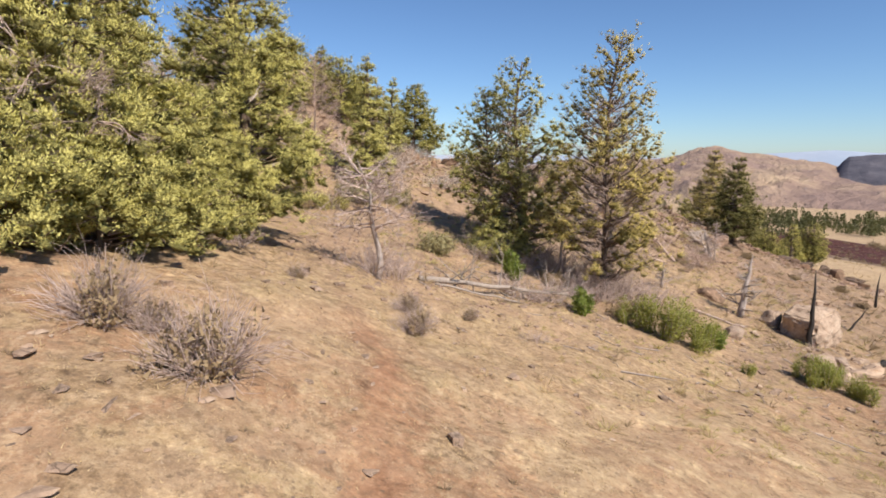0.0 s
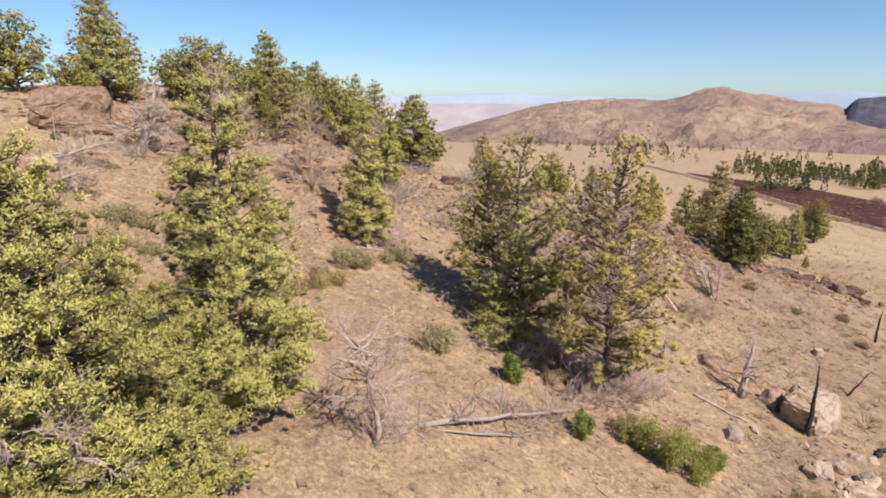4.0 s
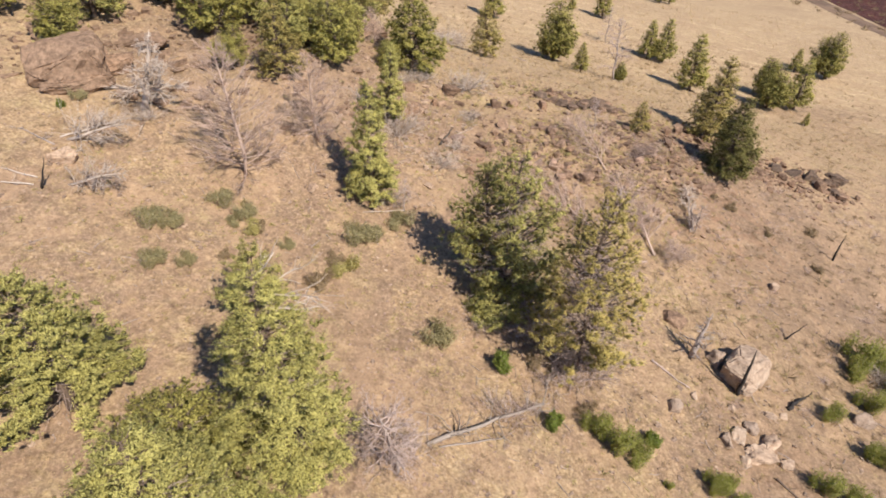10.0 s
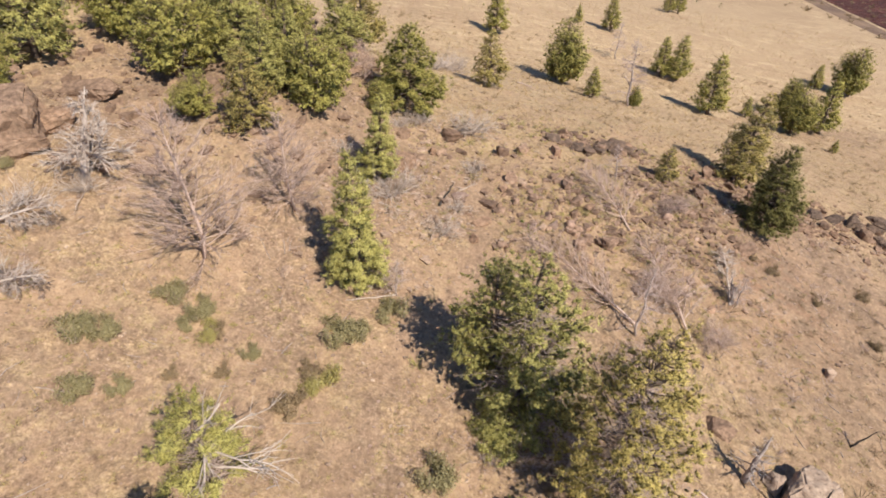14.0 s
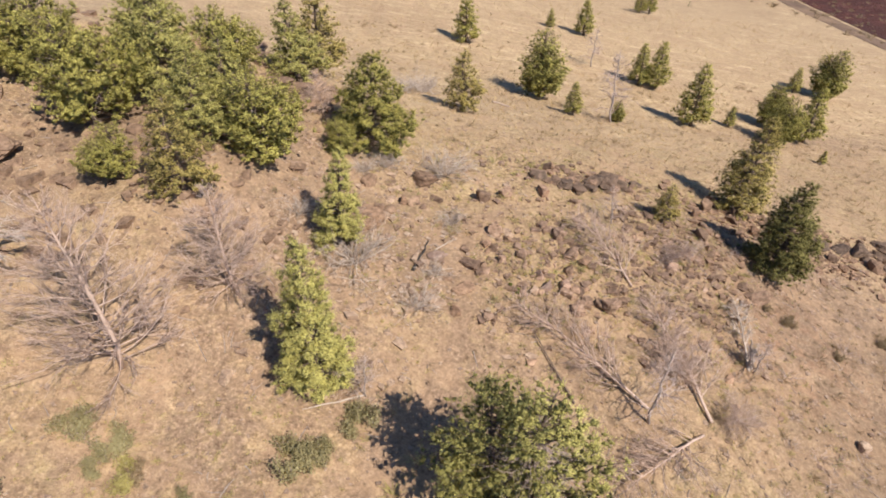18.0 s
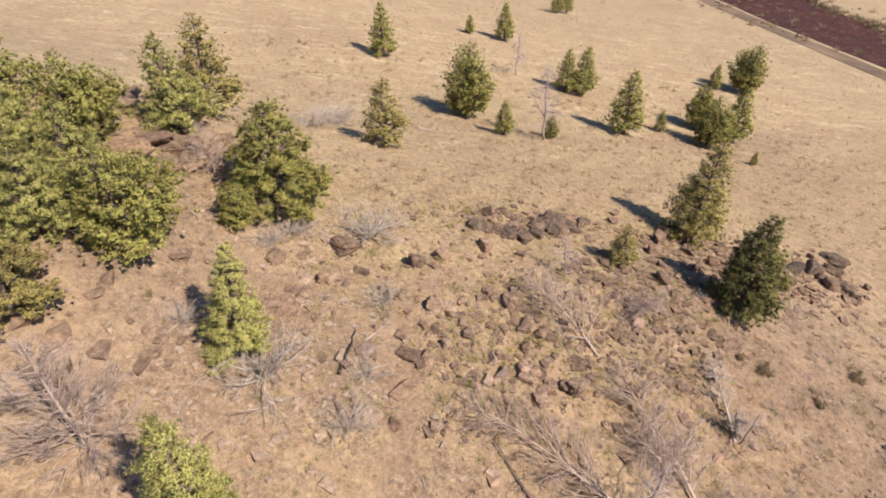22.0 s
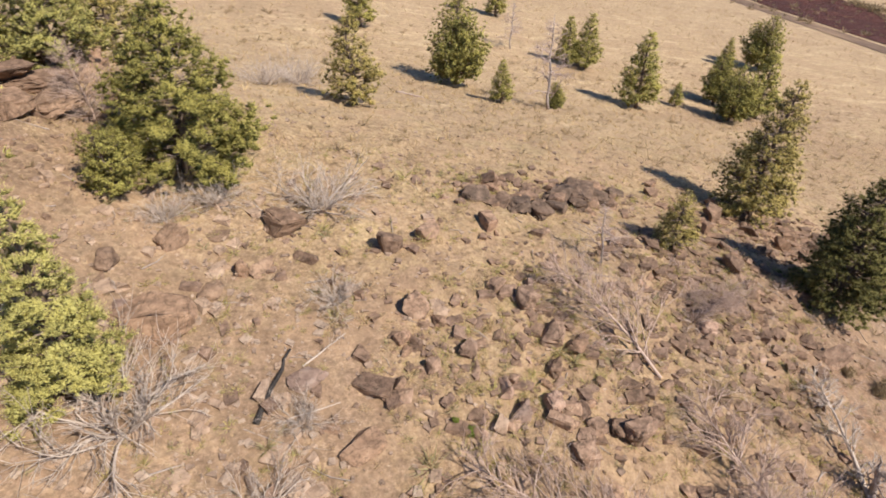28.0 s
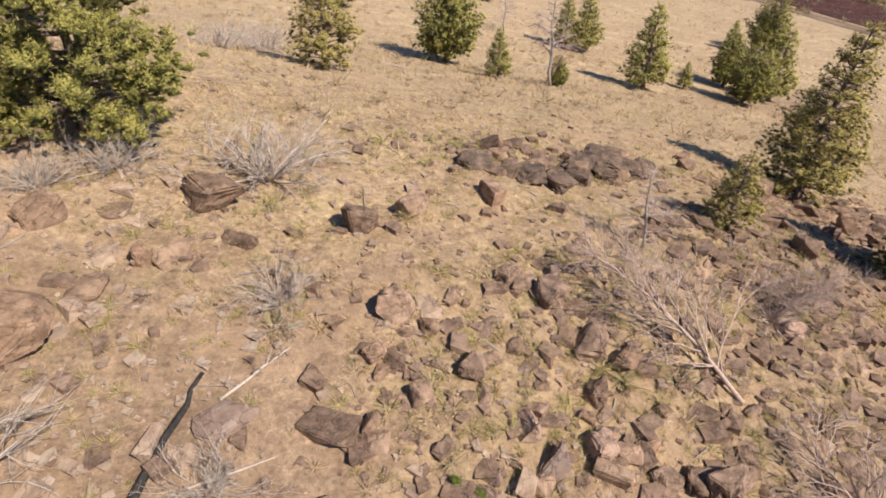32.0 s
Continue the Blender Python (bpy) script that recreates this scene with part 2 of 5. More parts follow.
    SHADED_BODIES[leaf.name] = m
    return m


def wood_material(name, dark, light, scale=(6, 6, 1.2)):
    m, nt, b = material(name, 0.85)
    v = coords(nt, scale)
    c = ramp(nt, noise_tex(nt, v, 3.0, 6, 0.7), [(0.3, dark), (0.7, light)])
    nt.links.new(c, b.inputs["Base Color"])
    bump(nt, b, noise_tex(nt, v, 8.0, 5, 0.7), 0.7, 0.02)
    return m


M_GROUND = ground_material()
M_BASALT = rock_material("basalt", (0.120, 0.079, 0.057), (0.331, 0.220, 0.157), (0.503, 0.359, 0.262))
M_DARK = rock_material("dark_basalt", (0.097, 0.063, 0.044), (0.251, 0.165, 0.116), (0.409, 0.278, 0.195), 0.2)
M_BLACK = rock_material("black_basalt", (0.060, 0.042, 0.033), (0.147, 0.103, 0.077), (0.280, 0.198, 0.151), 0.12)
M_SLAB = rock_material("brown_slab", (0.131, 0.085, 0.060), (0.275, 0.184, 0.128), (0.411, 0.287, 0.202), 0.15)
M_PALE = rock_material("pale_tuff", (0.297, 0.211, 0.155), (0.441, 0.334, 0.254), (0.540, 0.436, 0.344), 0.1)
M_STONE = rock_material("brown_stone", (0.20, 0.140, 0.102), (0.38, 0.275, 0.205), (0.53, 0.41, 0.31), 0.15)
M_PINK = rock_material("pinkish_rock", (0.232, 0.153, 0.123), (0.361, 0.253, 0.198), (0.447, 0.352, 0.293), 0.1)
M_JUNIPER = leaf_material("juniper_foliage", (0.300, 0.254, 0.079), (0.580, 0.509, 0.149), (0.798, 0.788, 0.254), (0.798, 0.752, 0.182), 0.22)
M_JUNIPER_G = leaf_material("bright_juniper_foliage", (0.290, 0.260, 0.090), (0.577, 0.524, 0.177), (0.774, 0.701, 0.258), (0.692, 0.632, 0.177), 0.22)
M_JUNIPER_D = leaf_material("dull_juniper_foliage", (0.280, 0.238, 0.081), (0.526, 0.426, 0.150), (0.805, 0.643, 0.224), (0.783, 0.632, 0.172), 0.22)
M_PINE = leaf_material("dark_conifer_foliage", (0.209, 0.196, 0.060), (0.415, 0.376, 0.112), (0.696, 0.586, 0.181), (0.696, 0.599, 0.151), 0.22)
M_WOODS = leaf_material("far_conifer_foliage", (0.06, 0.065, 0.03), (0.11, 0.112, 0.05), (0.19, 0.18, 0.08), (0.2, 0.19, 0.07), 0.2)
M_FIR = leaf_material("deep_green_conifer_foliage", (0.122, 0.118, 0.041), (0.245, 0.223, 0.078), (0.408, 0.355, 0.129), (0.392, 0.348, 0.108), 0.22)
M_BUSH = leaf_material("green_bush_leaves", (0.125, 0.140, 0.037), (0.256, 0.263, 0.069), (0.425, 0.400, 0.125), (0.400, 0.400, 0.088), 0.36)
M_VIVID = leaf_material("vivid_green_leaves", (0.085, 0.115, 0.025), (0.18, 0.22, 0.048), (0.30, 0.33, 0.09), (0.28, 0.34, 0.06), 0.36)
M_SAGE = leaf_material("sagebrush_leaves", (0.150, 0.110, 0.065), (0.276, 0.202, 0.118), (0.426, 0.308, 0.179), (0.368, 0.280, 0.157), 0.15)
M_OLIVE = leaf_material("olive_shrub_leaves", (0.162, 0.147, 0.079), (0.309, 0.271, 0.144), (0.478, 0.409, 0.220), (0.432, 0.372, 0.167), 0.3)
M_GRASS = leaf_material("dry_grass", (0.360, 0.248, 0.132), (0.497, 0.365, 0.201), (0.635, 0.487, 0.281), (0.529, 0.402, 0.212), 0.2)
M_YELLOW = leaf_material("yellow_green_grass", (0.25, 0.215, 0.08), (0.40, 0.345, 0.13), (0.55, 0.47, 0.2), (0.45, 0.4, 0.14), 0.25)
M_BARK = wood_material("juniper_bark", (0.09, 0.06, 0.045), (0.23, 0.17, 0.13))
M_GREY = wood_material("weathered_dead_wood", (0.24, 0.19, 0.165), (0.47, 0.40, 0.36))
M_TWIG = wood_material("dead_twigs", (0.343, 0.248, 0.213), (0.605, 0.482, 0.427))
M_DEAD = wood_material("dead_juniper_wood", (0.337, 0.235, 0.189), (0.632, 0.478, 0.396))
M_SILVER = wood_material("silver_dead_wood", (0.37, 0.295, 0.245), (0.62, 0.52, 0.445))
M_LOG = wood_material("pale_log", (0.22, 0.175, 0.145), (0.41, 0.345, 0.295))
M_BURNT = wood_material("charred_wood", (0.012, 0.010, 0.009), (0.065, 0.055, 0.05))


# ---- mesh helpers ----
def tri_mesh(name, V, T):
    V, T = np.asarray(V, np.float32), np.asarray(T, np.int32)
    me = bpy.data.meshes.new(name)
    me.vertices.add(len(V))
    me.vertices.foreach_set("co", V.ravel())
    me.loops.add(T.size)
    me.loops.foreach_set("vertex_index", T.ravel())
    me.polygons.add(len(T))
    me.polygons.foreach_set("loop_start", np.arange(0, T.size, 3, dtype=np.int32))
    me.update(calc_edges=True)
    return me


def empty(name):
    return new(name)


def child(name, me, mat, parent, label="", kind=""):
    if not me.materials:
        me.materials.append(mat)
    ob = new(name, me)
    ob.parent = parent
    if label:
        tagged(ob, label)
    if kind:
        tagged(ob, kind=kind)
    return ob


class Tubes:
    """Collects tapered tubes into one mesh."""

    def __init__(self, sides=5):
        self.V, self.T, self.n, self.sides = [], [], 0, sides

    def add(self, pts, radii):
        pts = np.asarray(pts, float)
        k, s = len(pts), self.sides
        d = np.gradient(pts, axis=0)
        d /= np.linalg.norm(d, axis=1)[:, None] + 1e-9
        ref = np.array([0.31, 0.17, 0.93]) if abs(d[0][2]) < 0.9 else np.array([0.9, 0.3, 0.1])
        u = np.cross(d, ref)
        u /= np.linalg.norm(u, axis=1)[:, None] + 1e-9
        w = np.cross(d, u)
        a = np.arange(s) * 2 * np.pi / s
        ring = pts[:, None, :] + np.asarray(radii, float)[:, None, None] * (np.cos(a)[None, :, None] * u[:, None, :] + np.sin(a)[None, :, None] * w[:, None, :])
        self.V.append(ring.reshape(-1, 3))
        i = np.arange(k - 1)[:, None] * s
        j = np.arange(s)[None, :]
        p, q = i + j, i + (j + 1) % s
        t = np.stack([np.stack([p, q, q + s], -1), np.stack([p, q + s, p + s], -1)], 2).reshape(-1, 3)
        cap = np.stack([np.full(s - 2, 0), np.arange(2, s), np.arange(1, s - 1)], -1)
        cap2 = cap[:, ::-1] + (k - 1) * s
        self.T.append((np.vstack([t, cap, cap2]) if s > 4 else t) + self.n)
        self.n += k * s

    def mesh(self, name):
        me = tri_mesh(name, np.vstack(self.V), np.vstack(self.T))
        me.polygons.foreach_set("use_smooth", np.ones(len(me.polygons), bool))
        return me


def unit(v):
    return v / (np.linalg.norm(v, axis=-1, keepdims=True) + 1e-9)


def kites(name, P, D, L, W, rng):
    """Many small leaf sprays: at P, along D, of length L and width W."""
    n = len(P)
    side = unit(np.cross(D, rng.normal(size=(n, 3))))
    up = np.cross(D, side)
    L, W = L[:, None], W[:, None]
    mid = P + D * L * 0.45 + up * L * 0.10
    V = np.stack([P, mid + side * W * 0.5, P + D * L, mid - side * W * 0.5], 1).reshape(-1, 3)
    b = np.arange(n)[:, None] * 4
    T = np.stack([b + [0, 1, 2], b + [0, 2, 3]], 1).reshape(-1, 3)
    return tri_mesh(name, V, T)


def blades(name, P, D, L, W, rng, face=None, soft=None):
    """As kites, one triangle each, turned to face outwards where face is given; soft gives each its shading normal."""
    n = len(P)
    side = unit(np.cross(D, rng.normal(size=(n, 3)) if face is None else face)) * (W * 0.5)[:, None]
    A, B, C = P - side, P + side, P + D * L[:, None]
    if soft is None:
        return tri_mesh(name, np.stack([A, B, C], 1).reshape(-1, 3), np.arange(n * 3).reshape(-1, 3))
    turn = (np.cross(B - A, C - A) * soft).sum(1) < 0
    A[turn], B[turn] = B[turn], A[turn].copy()
    me = tri_mesh(name, np.stack([A, B, C], 1).reshape(-1, 3), np.arange(n * 3).reshape(-1, 3))
    me.polygons.foreach_set("use_smooth", np.ones(n, bool))
    me.normals_split_custom_set_from_vertices(np.repeat(soft, 3, 0).astype(np.float32))
    return me


# ---- the lie of the land ----
BASE = (3.0987, -0.1577, -0.0508)
SWELLS = [  # centre x, y, reach x, y, height
    (60, 60, 60, 80, -1.77), (14, 61, 40, 24, 6.07), (-29, 46, 18, 29, 4.39), (58, 14, 60, 96, -4.41),
    (-41, 72, 26, 26, 3.95), (-11, 48, 6, 10, 2.87), (10, 47, 13, 13, 1.36), (-6, 10, 6, 10, 1.19),
    (-17, 64, 13, 8, 2.76), (21, 51, 6, 4, 0.75), (-12.5, 35.5, 4, 4, -0.7), (11, 16, 5, 5, -0.4)]


def lie(x, y):
    """Height of the ground, for arrays or numbers."""
    x, y = np.asarray(x, float), np.asarray(y, float)
    z = BASE[0] + BASE[1] * x + BASE[2] * y
    for cx, cy, sx, sy, h in SWELLS:
        z = z + h * np.exp(-((x - cx) / sx) ** 2 - ((y - cy) / sy) ** 2)
    r = np.hypot(x - 5, y - 40)
    w = np.clip((r - 110) / 220, 0, 1)
    w = w * w * (3 - 2 * w)
    far = -27 - 0.06 * np.maximum(r - 120, 0)
    z = z * (1 - w) + far * w
    near = np.clip((140 - r) / 60, 0, 1)
    rough = 0.10 * np.sin(1.3 * x + 0.7 * np.sin(0.9 * y)) * np.sin(1.1 * y + 1.7) + 0.05 * np.sin(3.1 * x + 1.1) * np.sin(2.7 * y + np.sin(1.9 * x))
    return z + rough * near


def gz(x, y):
    return float(lie(x, y))


TRAIL = [(-0.6, 4), (-0.8, 7.6), (-0.9, 9.5), (-2.7, 14), (-3.9, 18), (-4.3, 24), (-3.4, 30), (-1.8, 34), (1.4, 38), (2.8, 43), (2.4, 46.5), (4.2, 49.3), (6, 50.8), (8.5, 51.4)]


def trail_distance(x, y):
    d = np.full(np.shape(x), 99.0)
    for (ax, ay), (bx, by) in zip(TRAIL, TRAIL[1:]):
        ux, uy = bx - ax, by - ay
        t = np.clip(((x - ax) * ux + (y - ay) * uy) / (ux * ux + uy * uy), 0, 1)
        d = np.minimum(d, np.hypot(x - ax - t * ux, y - ay - t * uy))
    return d


def rocky(x, y):
    """How stony the ground is, 0 to 1."""
    k = np.exp(-((x - 8.3) / 5.5) ** 2 - ((y - 46.3) / 5.2) ** 2)
    k = np.maximum(k, 0.6 * np.exp(-((x - 18) / 5) ** 2 - ((y - 50) / 3.5) ** 2))
    k = np.maximum(k, 0.9 * np.exp(-((x - 31) / 9) ** 2 - ((y - 55.5) / 3.2) ** 2))
    k = np.maximum(k, 0.9 * np.exp(-((x - 13) / 7) ** 2 - ((y - 57) / 1.7) ** 2))
    k = np.maximum(k, 0.6 * np.exp(-((x - 16) / 4.5) ** 2 - ((y - 45.5) / 5) ** 2))
    k = np.maximum(k, 0.35 * np.exp(-((x - 0) / 6) ** 2 - ((y - 47) / 7) ** 2))
    k = np.maximum(k, 0.5 * np.exp(-((x + 14) / 9) ** 2 - ((y - 55) / 6) ** 2))
    k = np.maximum(k, 0.12 * np.exp(-((x - 22) / 9) ** 2 - ((y - 38) / 8) ** 2))
    return k


def straw_cover(x, y):
    """How closely dry grass covers the ground, 0 to 1."""
    c = 0.30 + 0.65 / (1 + np.exp(-(y - 0.35 * x - 52) / 5))
    c = c + 0.75 * np.exp(-((x - 6) / 12) ** 2 - ((y - 8) / 9) ** 2)
    c = c + 0.08 * np.exp(-((x - 24) / 10) ** 2 - ((y - 33) / 9) ** 2)
    c = c + 0.1 * rocky(x, y) - 0.3 * np.exp(-((x + 14) / 11) ** 2 - ((y - 51) / 9) ** 2) - 0.2 * np.exp(-((x + 0) / 5) ** 2 - ((y - 48) / 6) ** 2)
    c = c - 0.22 * np.exp(-((x - 25) / 6) ** 2 - ((y - 48) / 5) ** 2) - 0.3 * np.exp(-(trail_distance(x, y) / 0.4) ** 2) - 0.14 * np.exp(-((x + 3) / 9) ** 2 - ((y - 43) / 7) ** 2)
    c = c - 0.1 * np.exp(-((x + 11) / 8) ** 2 - ((y - 28) / 6) ** 2)
    c = c - 0.3 * np.exp(-((x - 17) / 6) ** 2 - ((y - 18) / 6) ** 2)
    c = c - 0.5 * np.exp(-(trail_distance(x, y) / 0.36) ** 2) * np.clip((13 - y) / 4, 0, 1)
    c = c - 0.2 * np.exp(-((x + 7) / 3) ** 2 - ((y - 10) / 3) ** 2)
    return np.clip(c, 0, 1)


def bare_soil(x, y):
    """Where brown stony soil lies open, 0 to 1."""
    b = 0.85 * np.exp(-((x + 15) / 11) ** 2 - ((y - 53) / 8) ** 2) + 0.6 * np.exp(-((x + 23) / 5) ** 2 - ((y - 44) / 4) ** 2)
    b = b + 0.24 * rocky(x, y) + 0.2 * np.exp(-((x + 3) / 7) ** 2 - ((y - 47) / 7) ** 2)
    b = b + 0.5 * np.exp(-((x - 22) / 6) ** 2 - ((y - 50) / 4) ** 2) + 0.3 * np.exp(-((x - 3) / 5) ** 2 - ((y - 35) / 4) ** 2)
    b = b + 0.4 * np.exp(-((x - 60) / 18) ** 2 - ((y - 88) / 14) ** 2) + 0.3 * np.exp(-((y - 78 - 0.25 * x) / 3.5) ** 2)
    b = b + 0.85 * np.exp(-((x - 28) / 10) ** 2 - ((y - 40) / 13) ** 2) + 0.3 * np.exp(-((x - 9) / 6) ** 2 - ((y - 36) / 4) ** 2)
    return np.clip(b, 0, 1)


def red_soil(x, y):
    r = 0.52 * np.exp(-((x - 6) / 7) ** 2 - ((y - 7) / 6) ** 2) + 0.4 * np.exp(-((x + 5) / 5) ** 2 - ((y - 6) / 5) ** 2)
    r = r + 0.32 * np.exp(-((x - 12) / 6) ** 2 - ((y - 14) / 4.5) ** 2)
    r = r + 0.14 * np.exp(-((x + 15) / 11) ** 2 - ((y - 52) / 9) ** 2)
    r = r + 1.0 * np.exp(-(trail_distance(x, y) / 0.36) ** 2) * np.clip((12 - y) / 4, 0, 1)
    r = r + 0.12 * np.exp(-((x - 17) / 6) ** 2 - ((y - 19) / 5) ** 2) + 0.3 * np.exp(-((x - 22) / 8) ** 2 - ((y - 42) / 7) ** 2)
    return np.clip(r, 0, 1)


def build_ground():
    def axis(lo, hi, step, far_lo, far_hi):
        a = list(np.arange(lo, hi + 0.01, step))
        s, p = step, hi
        while p < far_hi:
            s *= 1.16
            p += s
            a.append(p)
        s, p, b = step, lo, []
        while p > far_lo:
            s *= 1.16
            p -= s
            b.append(p)
        return np.array(b[::-1] + a)

    xs, ys = axis(-34, 44, 0.5, -4200, 4200), axis(-4, 78, 0.5, -1500, 4400)
    X, Y = np.meshgrid(xs, ys)
    Z = lie(X, Y)
    V = np.stack([X, Y, Z], -1).reshape(-1, 3)
    nx, ny = len(xs), len(ys)
    i = (np.arange(ny - 1)[:, None] * nx + np.arange(nx - 1)[None, :]).reshape(-1)
    T = np.concatenate([np.stack([i, i + 1, i + nx + 1], -1), np.stack([i, i + nx + 1, i + nx], -1)])
    me = tri_mesh("ground", V, T)
    me.polygons.foreach_set("use_smooth", np.ones(len(me.polygons), bool))
    x, y = V[:, 0], V[:, 1]
    for name, val in (("straw", straw_cover(x, y)), ("red", red_soil(x, y)), ("bare", bare_soil(x, y)),
                      ("tread", np.exp(-(trail_distance(x, y) / 0.42) ** 2) * np.clip((16 - y) / 6, 0, 1))):
        at = me.attributes.new(name, "FLOAT", "POINT")
        at.data.foreach_set("value", val.astype(np.float32))
    me.materials.append(M_GROUND)
    return tagged(new("ground", me), "dry stony hillside and plain with straw grass", "ground", kind="structure")


build_ground()


# ---- plants ----
OCTA_V = [(1, 0, 0), (-1, 0, 0), (0, 1, 0), (0, -1, 0), (0, 0, 1), (0, 0, -1)]
OCTA_F = [(0, 2, 4), (2, 1, 4), (1, 3, 4), (3, 0, 4), (2, 0, 5), (1, 2, 5), (3, 1, 5), (0, 3, 5)]


def crown_profile(f, kind):
    if kind == "slim":
        return (0.6 + 0.4 * min(1, f / 0.15)) * (1 - f) ** 0.8 + 0.03
    if kind == "spire":
        return (0.7 + 0.3 * min(1, f / 0.12)) * (1 - f) ** 1.0 + 0.02
    if kind == "round":
        return (0.8 + 0.2 * min(1, f / 0.25)) * (1 - f ** 1.7) ** 0.75 + 0.03
    if kind == "open":
        return (0.5 + 0.5 * min(1, f / 0.25)) * (1 - f) ** 0.8 + 0.05
    return (0.75 + 0.25 * min(1, f / 0.16)) * (1 - f) ** 0.78 + 0.03


def juniper(name, h, r, seed, sprays, kind="cone", mat=None, first=0.06, limbs=56, clump=0.42, spray=0.2, twigs=60, lean=0.3, tops=1, patchy=0.0, girth=1.0):
    """A juniper at the origin: trunk, limbs, foliage and dead twigs."""
    rng = np.random.default_rng(seed)
    root = empty(name)
    wood, thin = Tubes(7), Tubes(3)
    sway = rng.normal(size=(4, 2)) * 0.05 * r

    def axis(f, k=0):
        a = np.array([np.interp(f, [0, 0.35, 0.7, 1], sway[:, 0] * [0, 1, 1, 1]), np.interp(f, [0, 0.35, 0.7, 1], sway[:, 1] * [0, 1, 1, 1])])
        return np.array([a[0] + lean * f * f * np.cos(seed), a[1] + lean * f * f * np.sin(seed), f * h])

    fs = np.linspace(0, 0.97, 9)
    rad = 0.024 * girth * h * (1 - fs) ** 0.8 + 0.012
    rad[0] *= 1.5
    trunk_pts = np.array([axis(f) for f in fs])
    trunk_pts[0, 2] = -0.25
    wood.add(trunk_pts, rad)
    child("trunk", wood.mesh("trunk"), M_BARK, root, "fissured brown bark")
    arms = Tubes(4 if sprays > 35000 else 3)
    C, N, R = [], [], []
    heads = [(np.zeros(3), 1.0)]
    for k in range(1, tops):
        a = rng.uniform(0, 6.28)
        heads.append((np.array([np.cos(a), np.sin(a), 0]) * r * rng.uniform(0.3, 0.5), rng.uniform(0.72, 0.9)))
    limbs = int(limbs * (1 + 0.55 * (tops - 1)))
    for off, sc in heads[1:]:
        st = np.linspace(0.12, sc * 0.96, 6)
        arms.add([axis(f) + off * min(1, f * 3) for f in st], np.linspace(0.012 * h, 0.012, 6))
    for i in range(limbs):
        f = first + (0.97 - first) * ((i + rng.uniform(0, 1)) / limbs) ** 0.9
        off, sc = heads[rng.integers(len(heads))] if tops > 1 else heads[0]
        layer = 0.5 + 0.03 * h
        fz = sc * (0.55 * f + 0.45 * min(0.97, round(f * h / layer) * layer / h))
        a = i * 2.39996 + rng.normal() * 0.4
        if patchy and rng.uniform() < patchy * (1 - f):
            continue
        ln = r * crown_profile(f, kind) * rng.uniform(0.74, 1.1) * (0.8 if tops > 1 else 1.0) + 0.08
        out = np.array([np.cos(a), np.sin(a), 0])
        rise = rng.uniform(0.1, 0.5) * (0.45 + 1.1 * f) + (rng.uniform(0.1, 0.7) if kind == "open" or tops > 1 else 0.0)
        p0 = axis(fz) + off * min(1, f * 3)
        s = np.linspace(0, 1, 5)[:, None]
        pts = p0 + out * ln * s + np.array([0, 0, 1]) * ln * (rise * s ** 1.6) + rng.normal(size=(5, 3)) * 0.05 * ln * s
        if sprays > 35000 and i % 12 == 0:
            one = Tubes(5)
            one.add(pts, np.linspace(0.012 * h * (1 - f) ** 0.7 * 0.6 + 0.014, 0.006, 5))
            child("limb", one.mesh("limb"), M_BARK, root)
        else:
            arms.add(pts, np.linspace(0.012 * h * (1 - f) ** 0.7 * 0.55 + 0.012, 0.006, 5))
        m = max(3, int(ln / (clump * (0.8 if kind == "open" else 0.53 if sprays > 70000 else 0.62))))
        for q in range(m):
            t = (0.5 if kind == "open" else 0.42) + (0.54 if kind == "open" else 0.6) * ((q + rng.uniform()) / m) ** 0.8
            base = p0 + out * ln * t + np.array([0, 0, 1]) * ln * rise * t ** 1.6
            jit = rng.normal(size=3) * np.array([0.15, 0.15, 0.13]) * min(ln, 1.6) * t
            C.append(base + jit)
            N.append(unit(out * 0.3 + np.array([0, 0, 0.9]) + rng.normal(size=3) * 0.25))
            R.append(clump * rng.uniform(0.6, 1.4) * (1 - 0.5 * f))
    child("limbwork", arms.mesh("limbwork"), M_BARK, root, kind="stuff")
    C, N, R = np.array(C), np.array(N), np.array(R)
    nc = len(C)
    # the body of each lump of foliage, coloured darker to give the crown shaded depth
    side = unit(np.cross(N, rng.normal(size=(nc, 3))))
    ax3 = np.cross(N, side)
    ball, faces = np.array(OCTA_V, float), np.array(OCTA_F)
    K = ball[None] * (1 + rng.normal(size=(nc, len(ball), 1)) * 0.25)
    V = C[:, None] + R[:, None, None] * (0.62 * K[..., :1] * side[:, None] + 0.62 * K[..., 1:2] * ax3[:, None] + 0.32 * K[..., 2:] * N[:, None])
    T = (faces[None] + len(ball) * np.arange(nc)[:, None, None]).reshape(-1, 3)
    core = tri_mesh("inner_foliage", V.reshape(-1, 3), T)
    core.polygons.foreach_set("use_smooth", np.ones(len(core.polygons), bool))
    child("inner_foliage", core, shaded_body_of(mat or M_JUNIPER), root, kind="stuff")
    # branchlets that fan from each lump, set with sprays
    per = 6
    nb = sprays // per
    ib = rng.choice(nc, size=nb, p=R ** 2 / (R ** 2).sum())
    away = unit(C[ib] * np.array([1, 1, 0.0]) + 1e-6)
    B = unit(np.array([0, 0, 0.62]) + rng.normal(size=(nb, 3)) * np.array([0.72, 0.72, 0.3]) + 0.4 * away)
    bl = R[ib] * rng.uniform(0.6, 2.0 if spray < 0.065 else 1.7, nb)
